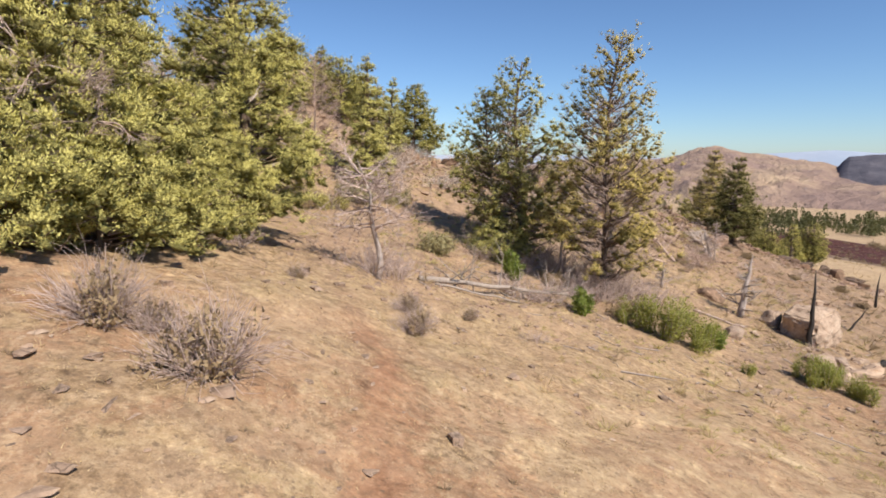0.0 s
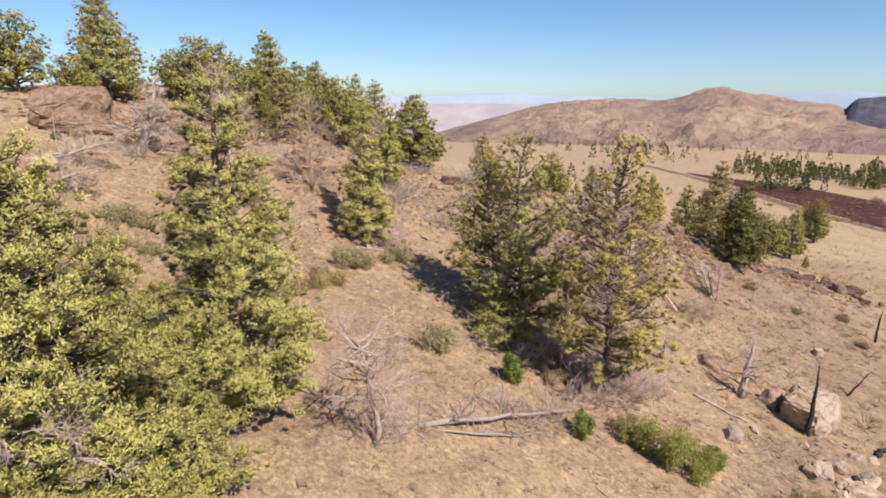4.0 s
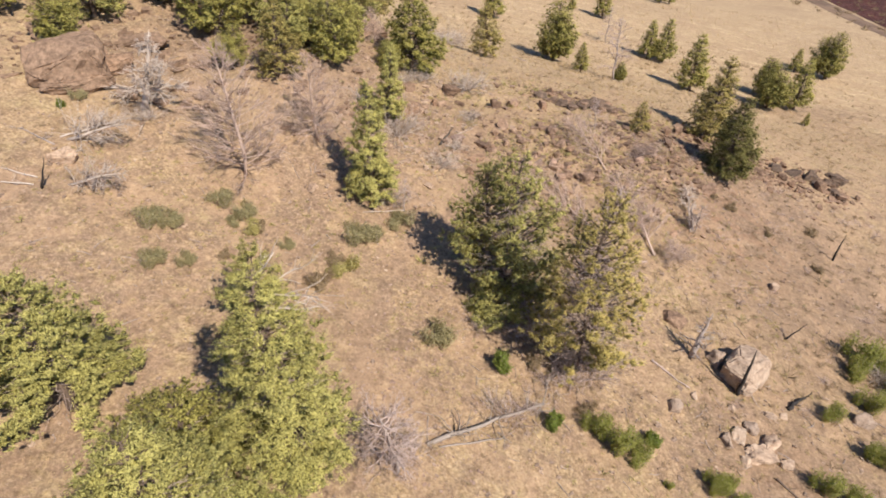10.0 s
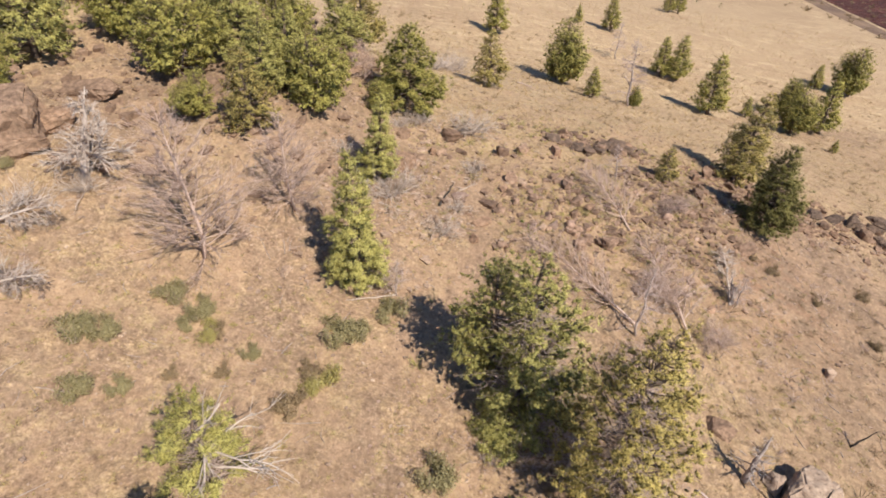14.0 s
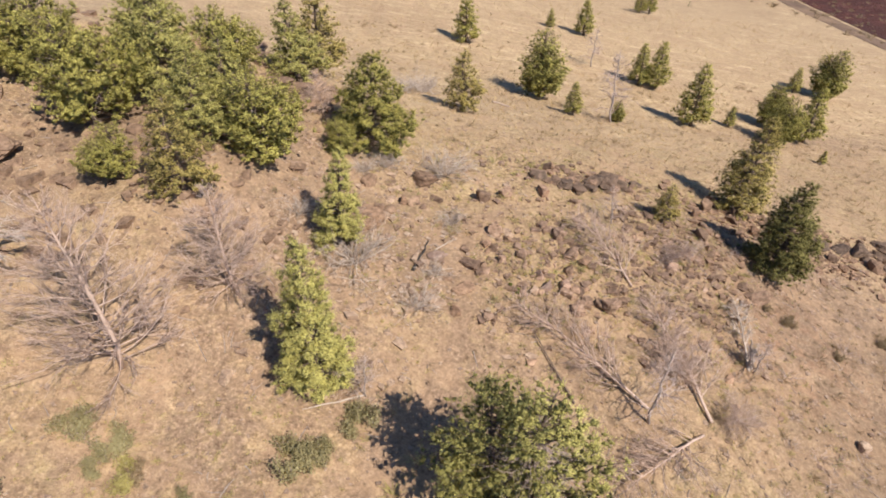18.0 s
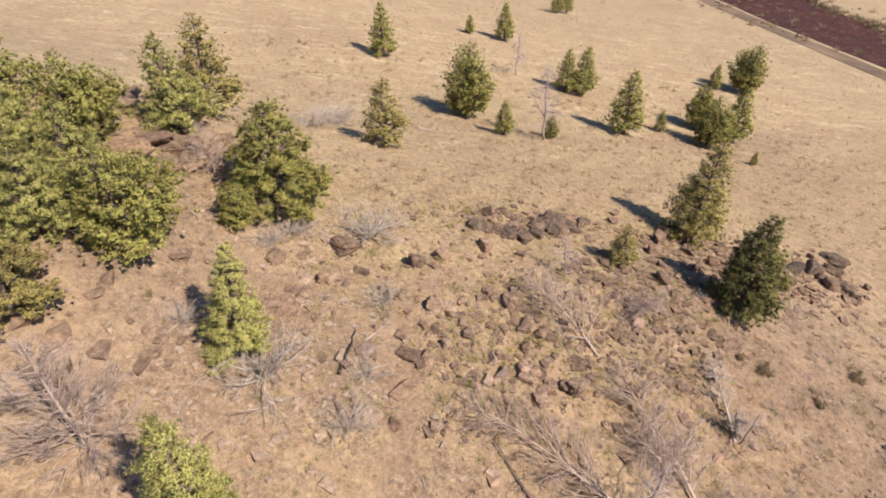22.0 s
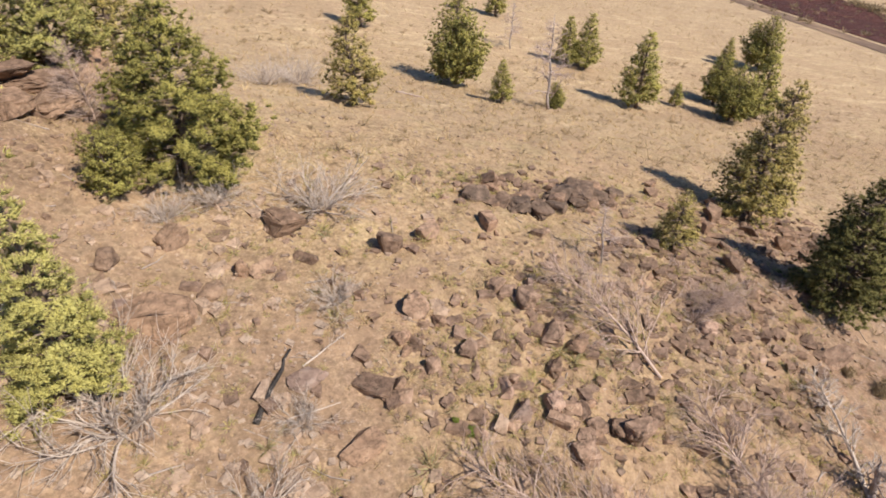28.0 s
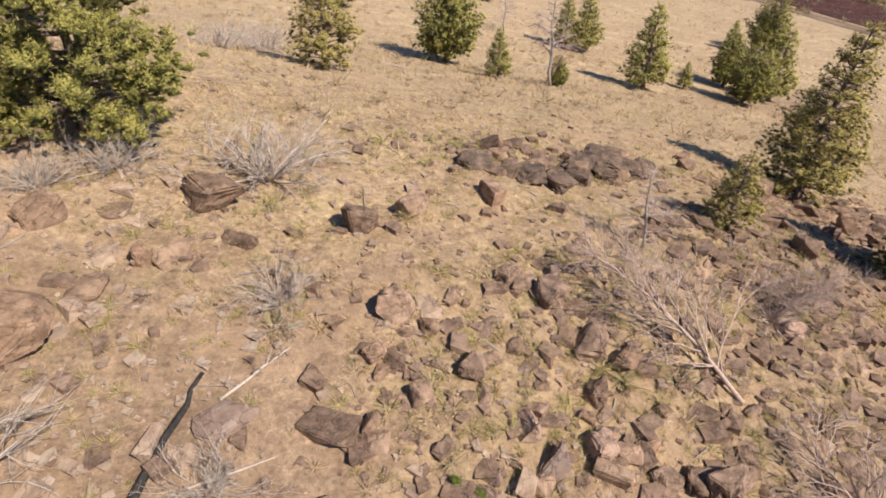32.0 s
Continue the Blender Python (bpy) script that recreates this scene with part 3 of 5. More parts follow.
    B, bl, ib, away = np.repeat(B, per, 0), np.repeat(bl, per), np.repeat(ib, per), np.repeat(away, per, 0)
    m = nb * per
    P = C[ib] + B * (bl * rng.uniform(0.15, 1.0, m))[:, None] + rng.normal(size=(m, 3)) * (spray * 0.42)
    L = spray * rng.uniform(0.7, 1.5, m)
    D = unit(B + rng.normal(size=(m, 3)) * 0.45)
    out = unit((P - C[ib]) / R[ib][:, None] * 0.5 + 0.45 * away + np.array([0, 0, 0.5]))
    face = unit(out + np.array([0, 0, 0.4]) + rng.normal(size=(m, 3)) * 0.35)
    soft = unit(out + rng.normal(size=(m, 3)) * 0.45)
    child("crown", blades("crown", P, D, L, L * rng.uniform(0.22, 0.36, m), rng, face, soft), mat or M_JUNIPER, root, "dense scale-leaved foliage in clumps")
    if twigs:
        for i in range(twigs):
            f = rng.uniform(0.05, 0.75)
            a = rng.uniform(0, 6.28)
            ln = r * crown_profile(f, kind) * rng.uniform(0.5, 1.05)
            p0 = axis(f)
            out = np.array([np.cos(a), np.sin(a), rng.uniform(-0.15, 0.5)])
            s = np.linspace(0.2, 1, 5)[:, None]
            pts = p0 + out * ln * s + rng.normal(size=(5, 3)) * 0.06 * ln
            thin.add(pts, np.linspace(0.014, 0.004, 5))
        child("twig_tangle", thin.mesh("twig_tangle"), M_TWIG, root, "bare grey twigs inside the crown", "stuff")
    return root


def branching(tubes, p, d, ln, rad, level, rng, spread=0.7, kids=4, droop=0.0, bend=0.16, twigs=None):
    n = 5 if level > 1 else 4 if level else 3
    pts, q, dd = [p], p, d
    for _ in range(n - 1):
        dd = unit(dd + rng.normal(size=3) * bend + np.array([0, 0, -droop]))
        q = q + dd * ln / (n - 1)
        pts.append(q)
    tubes.add(pts, np.linspace(rad, rad * 0.4, n))
    if level == 0:
        return
    for k in range(kids):
        t = rng.uniform(0.25, 1.0)
        i = min(n - 2, int(t * (n - 1)))
        b = pts[i] + (pts[i + 1] - pts[i]) * (t * (n - 1) - i)
        nd = unit(dd + rng.normal(size=3) * spread)
        branching(twigs or tubes, b, nd, ln * rng.uniform(0.4, 0.72), rad * 0.5, level - 1, rng, spread, kids, droop, bend)


def forked(name, parent, mat, sides, p, d, ln, rad, level, rng, spread, kids, droop=0.0, bend=0.16):
    """One branch as a part, with its twigs as a part of it."""
    main, fine = Tubes(sides), Tubes(3)
    branching(main, p, d, ln, rad, level, rng, spread, kids, droop, bend, fine)
    ob = child(name, main.mesh(name), mat, parent)
    if level:
        child("twig_tangle", fine.mesh("twig_tangle"), mat, ob, kind="stuff")


def dead_shrub(name, h, w, seed, mat, stems=9, level=2, kids=4, up=0.5, rad=0.035, part_name="twig_tangle", bias=(0, 0), fork=0.42):
    """A leafless shrub at the origin, with stems that part from the ground."""
    rng = np.random.default_rng(seed)
    root = empty(name)
    fine = Tubes(3)
    for i in range(stems):
        a = i * 6.283 / stems + rng.normal() * 0.4
        e = rng.uniform(0.1, 1.0)
        d = unit(np.array([np.cos(a) * w * e + bias[0], np.sin(a) * w * e + bias[1], h * (up + rng.uniform(0.1, 0.7))]))
        ln = rng.uniform(0.55, 0.85) * (w * e * 0.6 + h * 0.6)
        p = np.array([np.cos(a), np.sin(a), 0]) * 0.06 * w
        p[2] = -0.1
        n = 5
        pts, q, dd = [p], p, d
        for _ in range(n - 1):
            dd = unit(dd + rng.normal(size=3) * 0.16)
            q = q + dd * ln / (n - 1)
            pts.append(q)
        main = Tubes(4)
        main.add(pts, np.linspace(rad, rad * 0.35, n))
        child("stem", main.mesh("stem"), mat, root)
        for k in range(kids + 2):
            t = rng.uniform(0.2, 1.0)
            j = min(n - 2, int(t * (n - 1)))
            b = pts[j] + (pts[j + 1] - pts[j]) * (t * (n - 1) - j)
            branching(fine, b, unit(dd + rng.normal(size=3) * 0.5), ln * rng.uniform(0.4, 0.75), rad * 0.36, level - 1, rng, fork, kids, 0.0, 0.12)
    child(part_name, fine.mesh("twig_tangle"), mat, root, kind="stuff")
    return root


def bush(name, h, w, seed, mat, sprays, leaf=0.09, upright=0.6):
    """A leafy shrub at the origin: stems and leaves."""
    rng = np.random.default_rng(seed)
    root = empty(name)
    st = Tubes(4)
    n = 34
    tips = []
    lobes = [(rng.uniform(-0.3, 0.3) * w, rng.uniform(-0.3, 0.3) * w, rng.uniform(0.55, 1.0)) for _ in range(5)]
    for i in range(n):
        lx, ly, lh = lobes[i % 5]
        a, e = rng.uniform(0, 6.28), rng.uniform(0, 1) ** 0.7
        p = np.array([lx * 0.8 + np.cos(a) * e * w * 0.06, ly * 0.8 + np.sin(a) * e * w * 0.06, -0.08])
        tip = np.array([lx + np.cos(a) * e * w * 0.24, ly + np.sin(a) * e * w * 0.24, h * lh * (1.1 - 0.45 * e) * rng.uniform(0.65, 1.2)])
        s = np.linspace(0, 1, 4)[:, None]
        st.add(p + (tip - p) * s + rng.normal(size=(4, 3)) * 0.02 * w * s, np.linspace(0.014, 0.004, 4))
        tips.append((p, tip))
    child("stemwork", st.mesh("stemwork"), M_TWIG, root, kind="stuff")
    idx = rng.integers(n, size=sprays)
    t = rng.uniform(0.04, 1.03, sprays)[:, None]
    A, B = np.array([x[0] for x in tips]), np.array([x[1] for x in tips])
    P = A[idx] + (B - A)[idx] * t ** 0.8 + rng.normal(size=(sprays, 3)) * np.array([0.045, 0.045, 0.035]) * w
    P[:, 2] = np.maximum(P[:, 2], 0.02)
    D = unit(rng.normal(size=(sprays, 3)) + np.array([0, 0, upright]))
    L = leaf * rng.uniform(0.6, 1.5, sprays)
    face = unit(rng.normal(size=(sprays, 3)) * 0.7 + unit(P - np.array([0, 0, h * 0.2])))
    child("foliage", blades("foliage", P, unit(D - 0.6 * (D * face).sum(1, keepdims=True) * face), L, L * rng.uniform(0.4, 0.65, sprays), rng, face), mat, root, kind="stuff")
    return root


def put(ob, x, y, turn=0.0, size=1.0, sink=0.0, tip=0.0):
    """Set a thing on the ground; tip is its lean towards +x in degrees."""
    ob.matrix_basis = Matrix.Translation((x, y, gz(x, y) - sink)) @ Matrix.Rotation(radians(tip), 4, "Y") @ Matrix.Rotation(radians(turn), 4, "Z") @ Matrix.Diagonal((size, size, size, 1))
    return ob


def again(ob, x, y, turn=0.0, size=1.0, sink=0.0, tip=0.0):
    c = copy_thing(ob, Matrix.Identity(4))
    return put(c, x, y, turn, size, sink, tip)


# junipers beside the trail
big = put(juniper("juniper", 9.9, 2.9, 11, 165000, "cone", M_JUNIPER_G, limbs=170, clump=0.25, spray=0.056, twigs=110, lean=0.2), -6.2, 17.9)
tagged(big, "tall dense juniper with olive foliage beside the trail", "tree")
front = put(juniper("juniper", 7.6, 3.5, 23, 175000, "cone", M_JUNIPER_G, limbs=190, clump=0.25, spray=0.062, twigs=300, first=0.02), -8.3, 12.8)
tagged(front, "broad yellow-green juniper with foliage down to the ground", "tree")
side = put(juniper("juniper", 6.0, 2.8, 31, 100000, "round", M_JUNIPER_G, limbs=140, clump=0.24, spray=0.06, twigs=420, first=0.02, patchy=0.15), -9.6, 10.6)
tagged(side, "bushy juniper with grey dead limbs showing inside", "tree")
skirt = put(juniper("juniper", 2.0, 1.75, 29, 42000, "round", M_JUNIPER_G, limbs=70, clump=0.24, spray=0.055, twigs=40, first=0.02), -6.7, 11.0)
tagged(skirt, "low spreading juniper at the foot of larger ones", "tree", "low junipers of the trailside")
for x, y, a, s in ((3.0, 28.9, 200, 1.0), (-7.5, 9.4, 140, 1.05), (-5.9, 12.9, 250, 0.9), (-8.8, 8.3, 40, 1.15)):
    again(skirt, x, y, a, s)
left = put(juniper("juniper", 7.3, 3.0, 37, 95000, "cone", M_JUNIPER_G, limbs=150, clump=0.27, spray=0.066, twigs=80), -15.0, 18.6)
tagged(left, "broad juniper with dense grey-green foliage", "tree")
half = put(juniper("juniper", 4.9, 1.9, 39, 40000, "open", M_JUNIPER_G, limbs=80, clump=0.24, spray=0.06, twigs=240, first=0.05, patchy=0.5), -9.0, 24.4)
for k, (f, e, n) in enumerate(((1.6, -20, 2.4), (2.3, 25, 2.2), (3.0, -50, 1.9), (2.6, -5, 2.6), (3.6, 10, 1.6))):
    forked("dead_limb", half, M_SILVER, 5, np.array([0.1, 0, f]), unit(np.array([math.cos(radians(e)), math.sin(radians(e)), 0.45])), n, 0.07, 2, np.random.default_rng(500 + k), 0.45, 4)
tagged(half, "half-dead juniper with bare white limbs among thin foliage", "tree")


# the pair right of the trail
pair_a = put(juniper("juniper", 10.3, 4.1, 41, 92000, "cone", M_JUNIPER_G, limbs=130, clump=0.26, spray=0.068, twigs=420, patchy=0.06, tops=2, lean=0.3, first=0.03, girth=0.7), 4.2, 30.5, 25)
tagged(pair_a, "tall olive juniper casting a dark shadow, dead twigs below", "tree")
pair_b = put(juniper("juniper", 12.0, 3.3, 43, 85000, "open", M_JUNIPER_D, limbs=180, clump=0.22, spray=0.066, twigs=800, first=0.05, patchy=0.24, lean=0.5, girth=0.6), 7.5, 25.9)
tagged(pair_b, "thin open juniper with many bare lower branches", "tree")

# two slender junipers on the slope
slim = put(juniper("juniper", 8.3, 1.75, 47, 80000, "slim", M_JUNIPER_G, limbs=130, clump=0.25, spray=0.066, twigs=20, first=0.02, lean=0.1), -4.7, 36.9, 0, 1.0, 0, 1)
tagged(slim, "slender columnar juniper with bright green foliage", "tree")
again(slim, -4.6, 45.0, 120, 0.75, 0, 7)

# thicket on the ridge, and single trees on the meadow: a few forms, repeated
forms = [juniper("juniper", 6.3, 2.7, 53, 36000, "spire", M_JUNIPER_G, limbs=150, clump=0.24, spray=0.078, twigs=30, first=0.03),
         juniper("juniper", 5.2, 2.7, 59, 36000, "round", M_JUNIPER, limbs=120, clump=0.25, spray=0.078, twigs=30, tops=2, first=0.04),
         juniper("juniper", 7.2, 2.7, 61, 34000, "cone", M_JUNIPER_D, limbs=140, clump=0.24, spray=0.078, twigs=30, patchy=0.05, first=0.03),
         juniper("conifer", 7.6, 2.3, 67, 20000, "cone", M_PINE, limbs=150, clump=0.25, spray=0.12, twigs=20, first=0.06)]
tagged(forms[0], "bright green juniper on the ridge", "tree", "junipers of the ridge")
tagged(forms[1], "round bushy juniper on the ridge", "tree", "junipers of the ridge")
tagged(forms[2], "dull green pointed juniper on the dry slope", "tree", "junipers of the slope")
tagged(forms[3], "dark green conifer standing in the dry meadow", "tree", "conifers of the meadow")
put(forms[0], -10.4, 51.4, 20, 0.9)
near_j = put(juniper("juniper", 6.6, 3.3, 56, 100000, "cone", M_PINE, limbs=150, clump=0.3, spray=0.066, twigs=120, first=0.02), -3.1, 56.0, 0, 1.0, 0, 2)
tagged(near_j, "broad tufted juniper above bare rocky ground", "tree")
put(forms[1], -8.6, 49.2, 40, 1.0)
put(forms[2], 4.8, 70.2, 20, 0.8)
tall = put(juniper("conifer", 8.6, 2.5, 63, 80000, "cone", M_JUNIPER_D, limbs=240, clump=0.18, spray=0.058, twigs=200, patchy=0.25, first=0.04), 27.1, 58.0)
tagged(tall, "tall thin-topped conifer with dull green foliage above rocks", "tree")
put(forms[3], 38.7, 90.9, 60, 1.16)
dark = put(juniper("conifer", 7.5, 2.4, 69, 110000, "cone", M_FIR, limbs=260, clump=0.2, spray=0.06, twigs=40, first=0.03), 25.5, 49.8)
tagged(dark, "dark green pointed conifer at the foot of the rocks", "tree")
RIDGE = [(0, -14.6, 54.0, 80, 1.1), (1, -18.5, 51.0, 10, 1.15), (1, -15.4, 46.2, 200, 0.55), (2, -11.9, 45.0, 90, 0.72), (0, -12.0, 49.6, 300, 0.8),
         (0, -8.7, 62.5, 45, 0.95), (2, -7.9, 68.2, 130, 1.0), (1, -22.0, 55.0, 150, 1.1), (0, -27.0, 50.0, 10, 1.2), (0, -17.5, 60.0, 222, 1.1), (1, -26.5, 44.0, 77, 0.7),
         (2, -30, 55, 60, 1.2), (1, -33, 48, 140, 1.1), (1, -12.5, 57.5, 31, 0.95)]
tagged(again(forms[1], -9.7, 16.8, 130, 0.75), "small bushy juniper beside a taller one", "tree")
tagged(again(forms[1], -4.9, 53.4, 40, 0.48), "low spreading juniper shrub at a tree foot", "tree")
for k, x, y, a, s in RIDGE:
    again(forms[k], x, y, a, s)
forms.append(juniper("conifer", 7.0, 2.7, 68, 22000, "round", M_PINE, limbs=130, clump=0.26, spray=0.12, twigs=30, tops=3, first=0.05))
tagged(forms[4], "broad many-topped conifer standing in the dry meadow", "tree", "conifers of the meadow")
put(forms[4], 16.5, 90.0, 10, 1.25)
MEADOW = [(3, 18.8, 81.4, 40, 0.53), (3, 37.2, 108.2, 10, 0.9), (3, 39.8, 107.4, 100, 1.0), (3, 46.2, 94.1, 0, 0.42), (4, 53.9, 96.8, 130, 0.95), (4, 51.5, 90.3, 10, 1.0), (3, 57.3, 92.5, 70, 1.1),
          (3, 70.5, 117.0, 20, 0.62), (4, 76.1, 115.1, 200, 1.3), (3, 9.3, 115.0, 200, 1.05), (3, 35.0, 135.1, 30, 0.95), (3, 28.6, 137.3, 0, 0.5), (3, 61.0, 174.0, 80, 0.8), (3, 64.5, 176.0, 10, 0.9),
          (3, 54.7, 84.2, 0, 0.27), (4, 24.9, 83.2, 0, 0.4), (2, 17.8, 52.4, 80, 0.42)]
for k, x, y, a, s in MEADOW:
    again(forms[k], x, y, a, s)

def dead_tree(name, h, seed, mat, rad, reach, lean=(0, 0), limbs=22, first=0.15, level=1, kids=4, crook=0.03, taper=1.0):
    rng = np.random.default_rng(seed)
    root = empty(name)
    tr = Tubes(7)
    fs = np.linspace(0, 1, 8)
    pts = np.array([[lean[0] * f + rng.normal() * crook * (f > 0), lean[1] * f + rng.normal() * crook * (f > 0), f * h - (0.2 if f == 0 else 0)] for f in fs])
    tr.add(pts, rad * (1 - fs) ** 0.8 + 0.01)
    for i in range(limbs):
        f = rng.uniform(first, 0.95)
        a = i * 2.4
        p = np.array([np.interp(f, fs, pts[:, k]) for k in range(3)])
        d = unit(np.array([np.cos(a), np.sin(a), rng.uniform(-0.1, 0.6)]))
        forked("branch", root, mat, 3, p, d, reach * (1.05 - taper * f) * rng.uniform(0.6, 1.2), rad * 0.3 * (1.1 - taper * f) + 0.014, level, rng, 0.5, kids)
    child("trunk", tr.mesh("trunk"), M_GREY if mat is M_TWIG else mat, root)
    return root


# leafless shrubs and dead trees
def dead_juniper(name, h, r, seed, mat, limbs=70, rad=0.11):
    """A leafless juniper: a trunk and a cone of limbs that fork into fine twigs, the lowest ones drooping."""
    rng = np.random.default_rng(seed)
    root = empty(name)
    trunk = Tubes(7)
    fs = np.linspace(0, 1, 8)
    axis = np.stack([0.3 * np.sin(2.6 * fs + seed), 0.3 * np.sin(2.1 * fs), fs * h], -1)
    axis[0] = (0, 0, -0.25)
    trunk.add(axis, rad * (1 - fs) ** 0.8 + 0.012)
    child("trunk", trunk.mesh("trunk"), mat, root)
    for i in range(limbs):
        f = 0.06 + 0.9 * ((i + rng.uniform()) / limbs) ** 1.15
        a = i * 2.39996 + rng.normal() * 0.35
        p = np.array([np.interp(f, fs, axis[:, k]) for k in range(3)])
        d = unit(np.array([np.cos(a), np.sin(a), rng.uniform(-0.25, 0.35) + 0.9 * f]))
        ln = r * (0.6 + 0.4 * min(1, f / 0.15)) * (1 - f) ** 0.6 * rng.uniform(0.5, 0.9) + 0.1
        forked("branch", root, mat, 3, p, d, ln, rad * 0.3 * (1 - 0.6 * f) + 0.008, 2, rng, 0.36, 6, -0.03, 0.13)
    return root


grey = put(dead_juniper("dead_juniper", 8.4, 3.7, 71, M_DEAD), -12.9, 36.3)
tagged(grey, "tall leafless grey-brown juniper with a wide crown of bare branches", "tree", "leafless junipers")
again(grey, -8.7, 40.2, 140, 0.74)
again(grey, -6.5, 58.0, 20, 0.4)
pale = put(dead_shrub("dead_shrub", 2.1, 2.8, 73, M_SILVER, stems=24, level=2, kids=5, up=0.35, rad=0.042), 2.0, 54.2)
tagged(pale, "bleached leafless shrub with a spread of branches", "shrub", "leafless shrubs")
again(pale, -3.5, 44.3, 70, 1.1)
again(pale, -0.2, 41.9, 20, 0.6)
again(pale, 1.2, 77.5, 90, 1.1)
again(pale, -1.0, 74.5, 190, 1.0)
again(pale, -3.8, 37.2, 200, 0.5)
again(pale, 2.2, 48.8, 70, 0.5)
again(pale, -2.0, 53.9, 10, 0.6)
again(pale, 0.9, 44.4, 130, 0.45)
again(pale, -6.6, 46.2, 30, 0.55)
again(pale, -3.4, 52.6, 80, 0.5)
again(pale, -19.4, 38.6, 170, 0.6)


tagged(put(dead_tree("dead_tree", 3.3, 81, M_SILVER, 0.15, 1.5, (1.0, 0.4), 40, 0.2, 2, 6, 0.03), -19.7, 39.3, 0, 1.55), "bleached leaning dead tree with bare branches", "tree")
east = put(dead_tree("dead_tree", 2.3, 83, M_DEAD, 0.085, 2.3, (-2.0, 0.9), 40, 0.08, 2, 6, 0.12, 0.55), 14.5, 39.6, 10, 0.7)
tagged(east, "leafless dead tree fanning long grey branches among rocks", "tree", "dead trees of the knoll")
for x, y, a, s in ((16.8, 48.2, 200, 0.5), (17.2, 37.2, 60, 0.5)):
    again(east, x, y, a, s)
pole = put(dead_tree("dead_tree", 5.0, 84, M_TWIG, 0.08, 1.9, (0.3, 0.5), 44, 0.15, 2, 4, 0.06), 11.5, 36.4)
tagged(pole, "upright dead tree with thin bare side branches", "tree", "dead trees of the knoll")
for x, y, a, s in ((23.7, 81.6, 40, 1.7), (30.7, 113.7, 0, 1.3), (13.4, 50.9, 90, 0.6), (19.6, 40.6, 200, 0.6), (-2.7, 36.4, 10, 0.5)):
    again(pole, x, y, a, s)
tagged(put(dead_tree("dead_tree", 5.2, 87, M_TWIG, 0.07, 0.9, (0.2, 0.1), 30, 0.2, 1, 4), 5.7, 27.2), "thin dead sapling between two junipers", "tree")
twisted = put(dead_tree("dead_tree", 3.7, 89, M_TWIG, 0.1, 1.35, (-0.45, 0.1), 30, 0.4, 3, 4, 0.17, 0.35), -2.1, 17.7)
tagged(twisted, "small twisted dead tree with crooked grey branches", "tree")
again(twisted, -7.2, 10.9, 60, 0.95)
snag = put(dead_tree("burnt_snag", 3.7, 91, M_BURNT, 0.13, 0.4, (0.1, 0.1), 12, 0.1, 0, 4, 0.05), 17.43, 26.0)
tagged(snag, "charred standing snag beside the pale boulder", "snag", "burnt snags")
again(snag, 33.05, 42.2, 200, 0.75)
again(snag, 23.3, 31.5, 100, 0.5, 0, 40)
again(snag, -21.76, 30.6, 0, 0.55, 0, 22)
stump = put(dead_tree("dead_stump", 3.1, 93, M_GREY, 0.19, 1.1, (0.7, 0.5), 30, 0.12, 1, 4, 0.03), 15.25, 28.3)
tagged(stump, "splintered grey stump with broken limbs", "stump", "dead stumps")
again(stump, 19.6, 40.9, 120, 0.75)
again(stump, 12.0, 30.5, 220, 0.5)


def log(name, a, b, rad, mat, seed, label, limbs=6, reach=0.7, lift=0.0):
    rng = np.random.default_rng(seed)
    root = empty(name)
    A, B = np.array([a[0], a[1], gz(*a) + rad * 0.7]), np.array([b[0], b[1], gz(*b) + rad * 0.5 + lift])
    root.location = A
    n = 8
    s = np.linspace(0, 1, n)
    pts = (B - A) * s[:, None] + rng.normal(size=(n, 3)) * rad * 0.35
    for i in range(n):
        g = gz(A[0] + pts[i, 0], A[1] + pts[i, 1]) - A[2]
        pts[i, 2] = max(pts[i, 2], g + rad * 0.3)
    t = Tubes(8)
    t.add(pts, rad * (1 - 0.55 * s) * (1 + rng.normal(size=n) * 0.08))
    child("stem", t.mesh("stem"), mat, root)
    if limbs:
        for i in range(limbs):
            f = rng.uniform(0.15, 1)
            p = (B - A) * f
            d = unit(rng.normal(size=3) + np.array([0, 0, 0.9]) + unit(B - A) * 0.6)
            forked("broken_branch", root, mat, 4, p, d, reach * rng.uniform(0.5, 1.2), rad * 0.3, 1, rng, 0.5, 3)
    return tagged(root, label, "log")


log("fallen_log", (-0.8, 19.4), (5.1, 22.7), 0.115, M_LOG, 5, "bleached fallen log with broken branches", 18, 1.3, 0.25)
log("fallen_log", (-0.3, 19.3), (2.9, 20.5), 0.05, M_LOG, 6, "thin bleached fallen branch beside the log", 5, 0.6)
log("burnt_log", (-0.35, 44.4), (0.65, 46.9), 0.10, M_BURNT, 7, "charred log lying on bare stony ground", 0)
log("burnt_log", (20.6, 25.6), (22.2, 26.6), 0.14, M_BURNT, 8, "short charred log on the slope", 3, 0.5)
log("fallen_branch", (1.0, 46.2), (2.4, 47.4), 0.035, M_SILVER, 9, "bleached crooked branch on the trail", 5, 0.5)
log("fallen_branch", (0.2, 44.4), (2.0, 44.9), 0.03, M_SILVER, 10, "thin pale stick on the ground", 1, 0.4)
log("fallen_log", (17.2, 20.5), (18.5, 18.8), 0.07, M_BARK, 12, "brown fallen pole on the slope", 2, 0.4)
log("fallen_log", (12.4, 27.5), (14.2, 25.6), 0.07, M_TWIG, 13, "brown fallen pole below the juniper", 2, 0.4)
log("fallen_log", (8.8, 78.9), (10.8, 77.5), 0.1, M_TWIG, 14, "short fallen log in dry grass", 0)
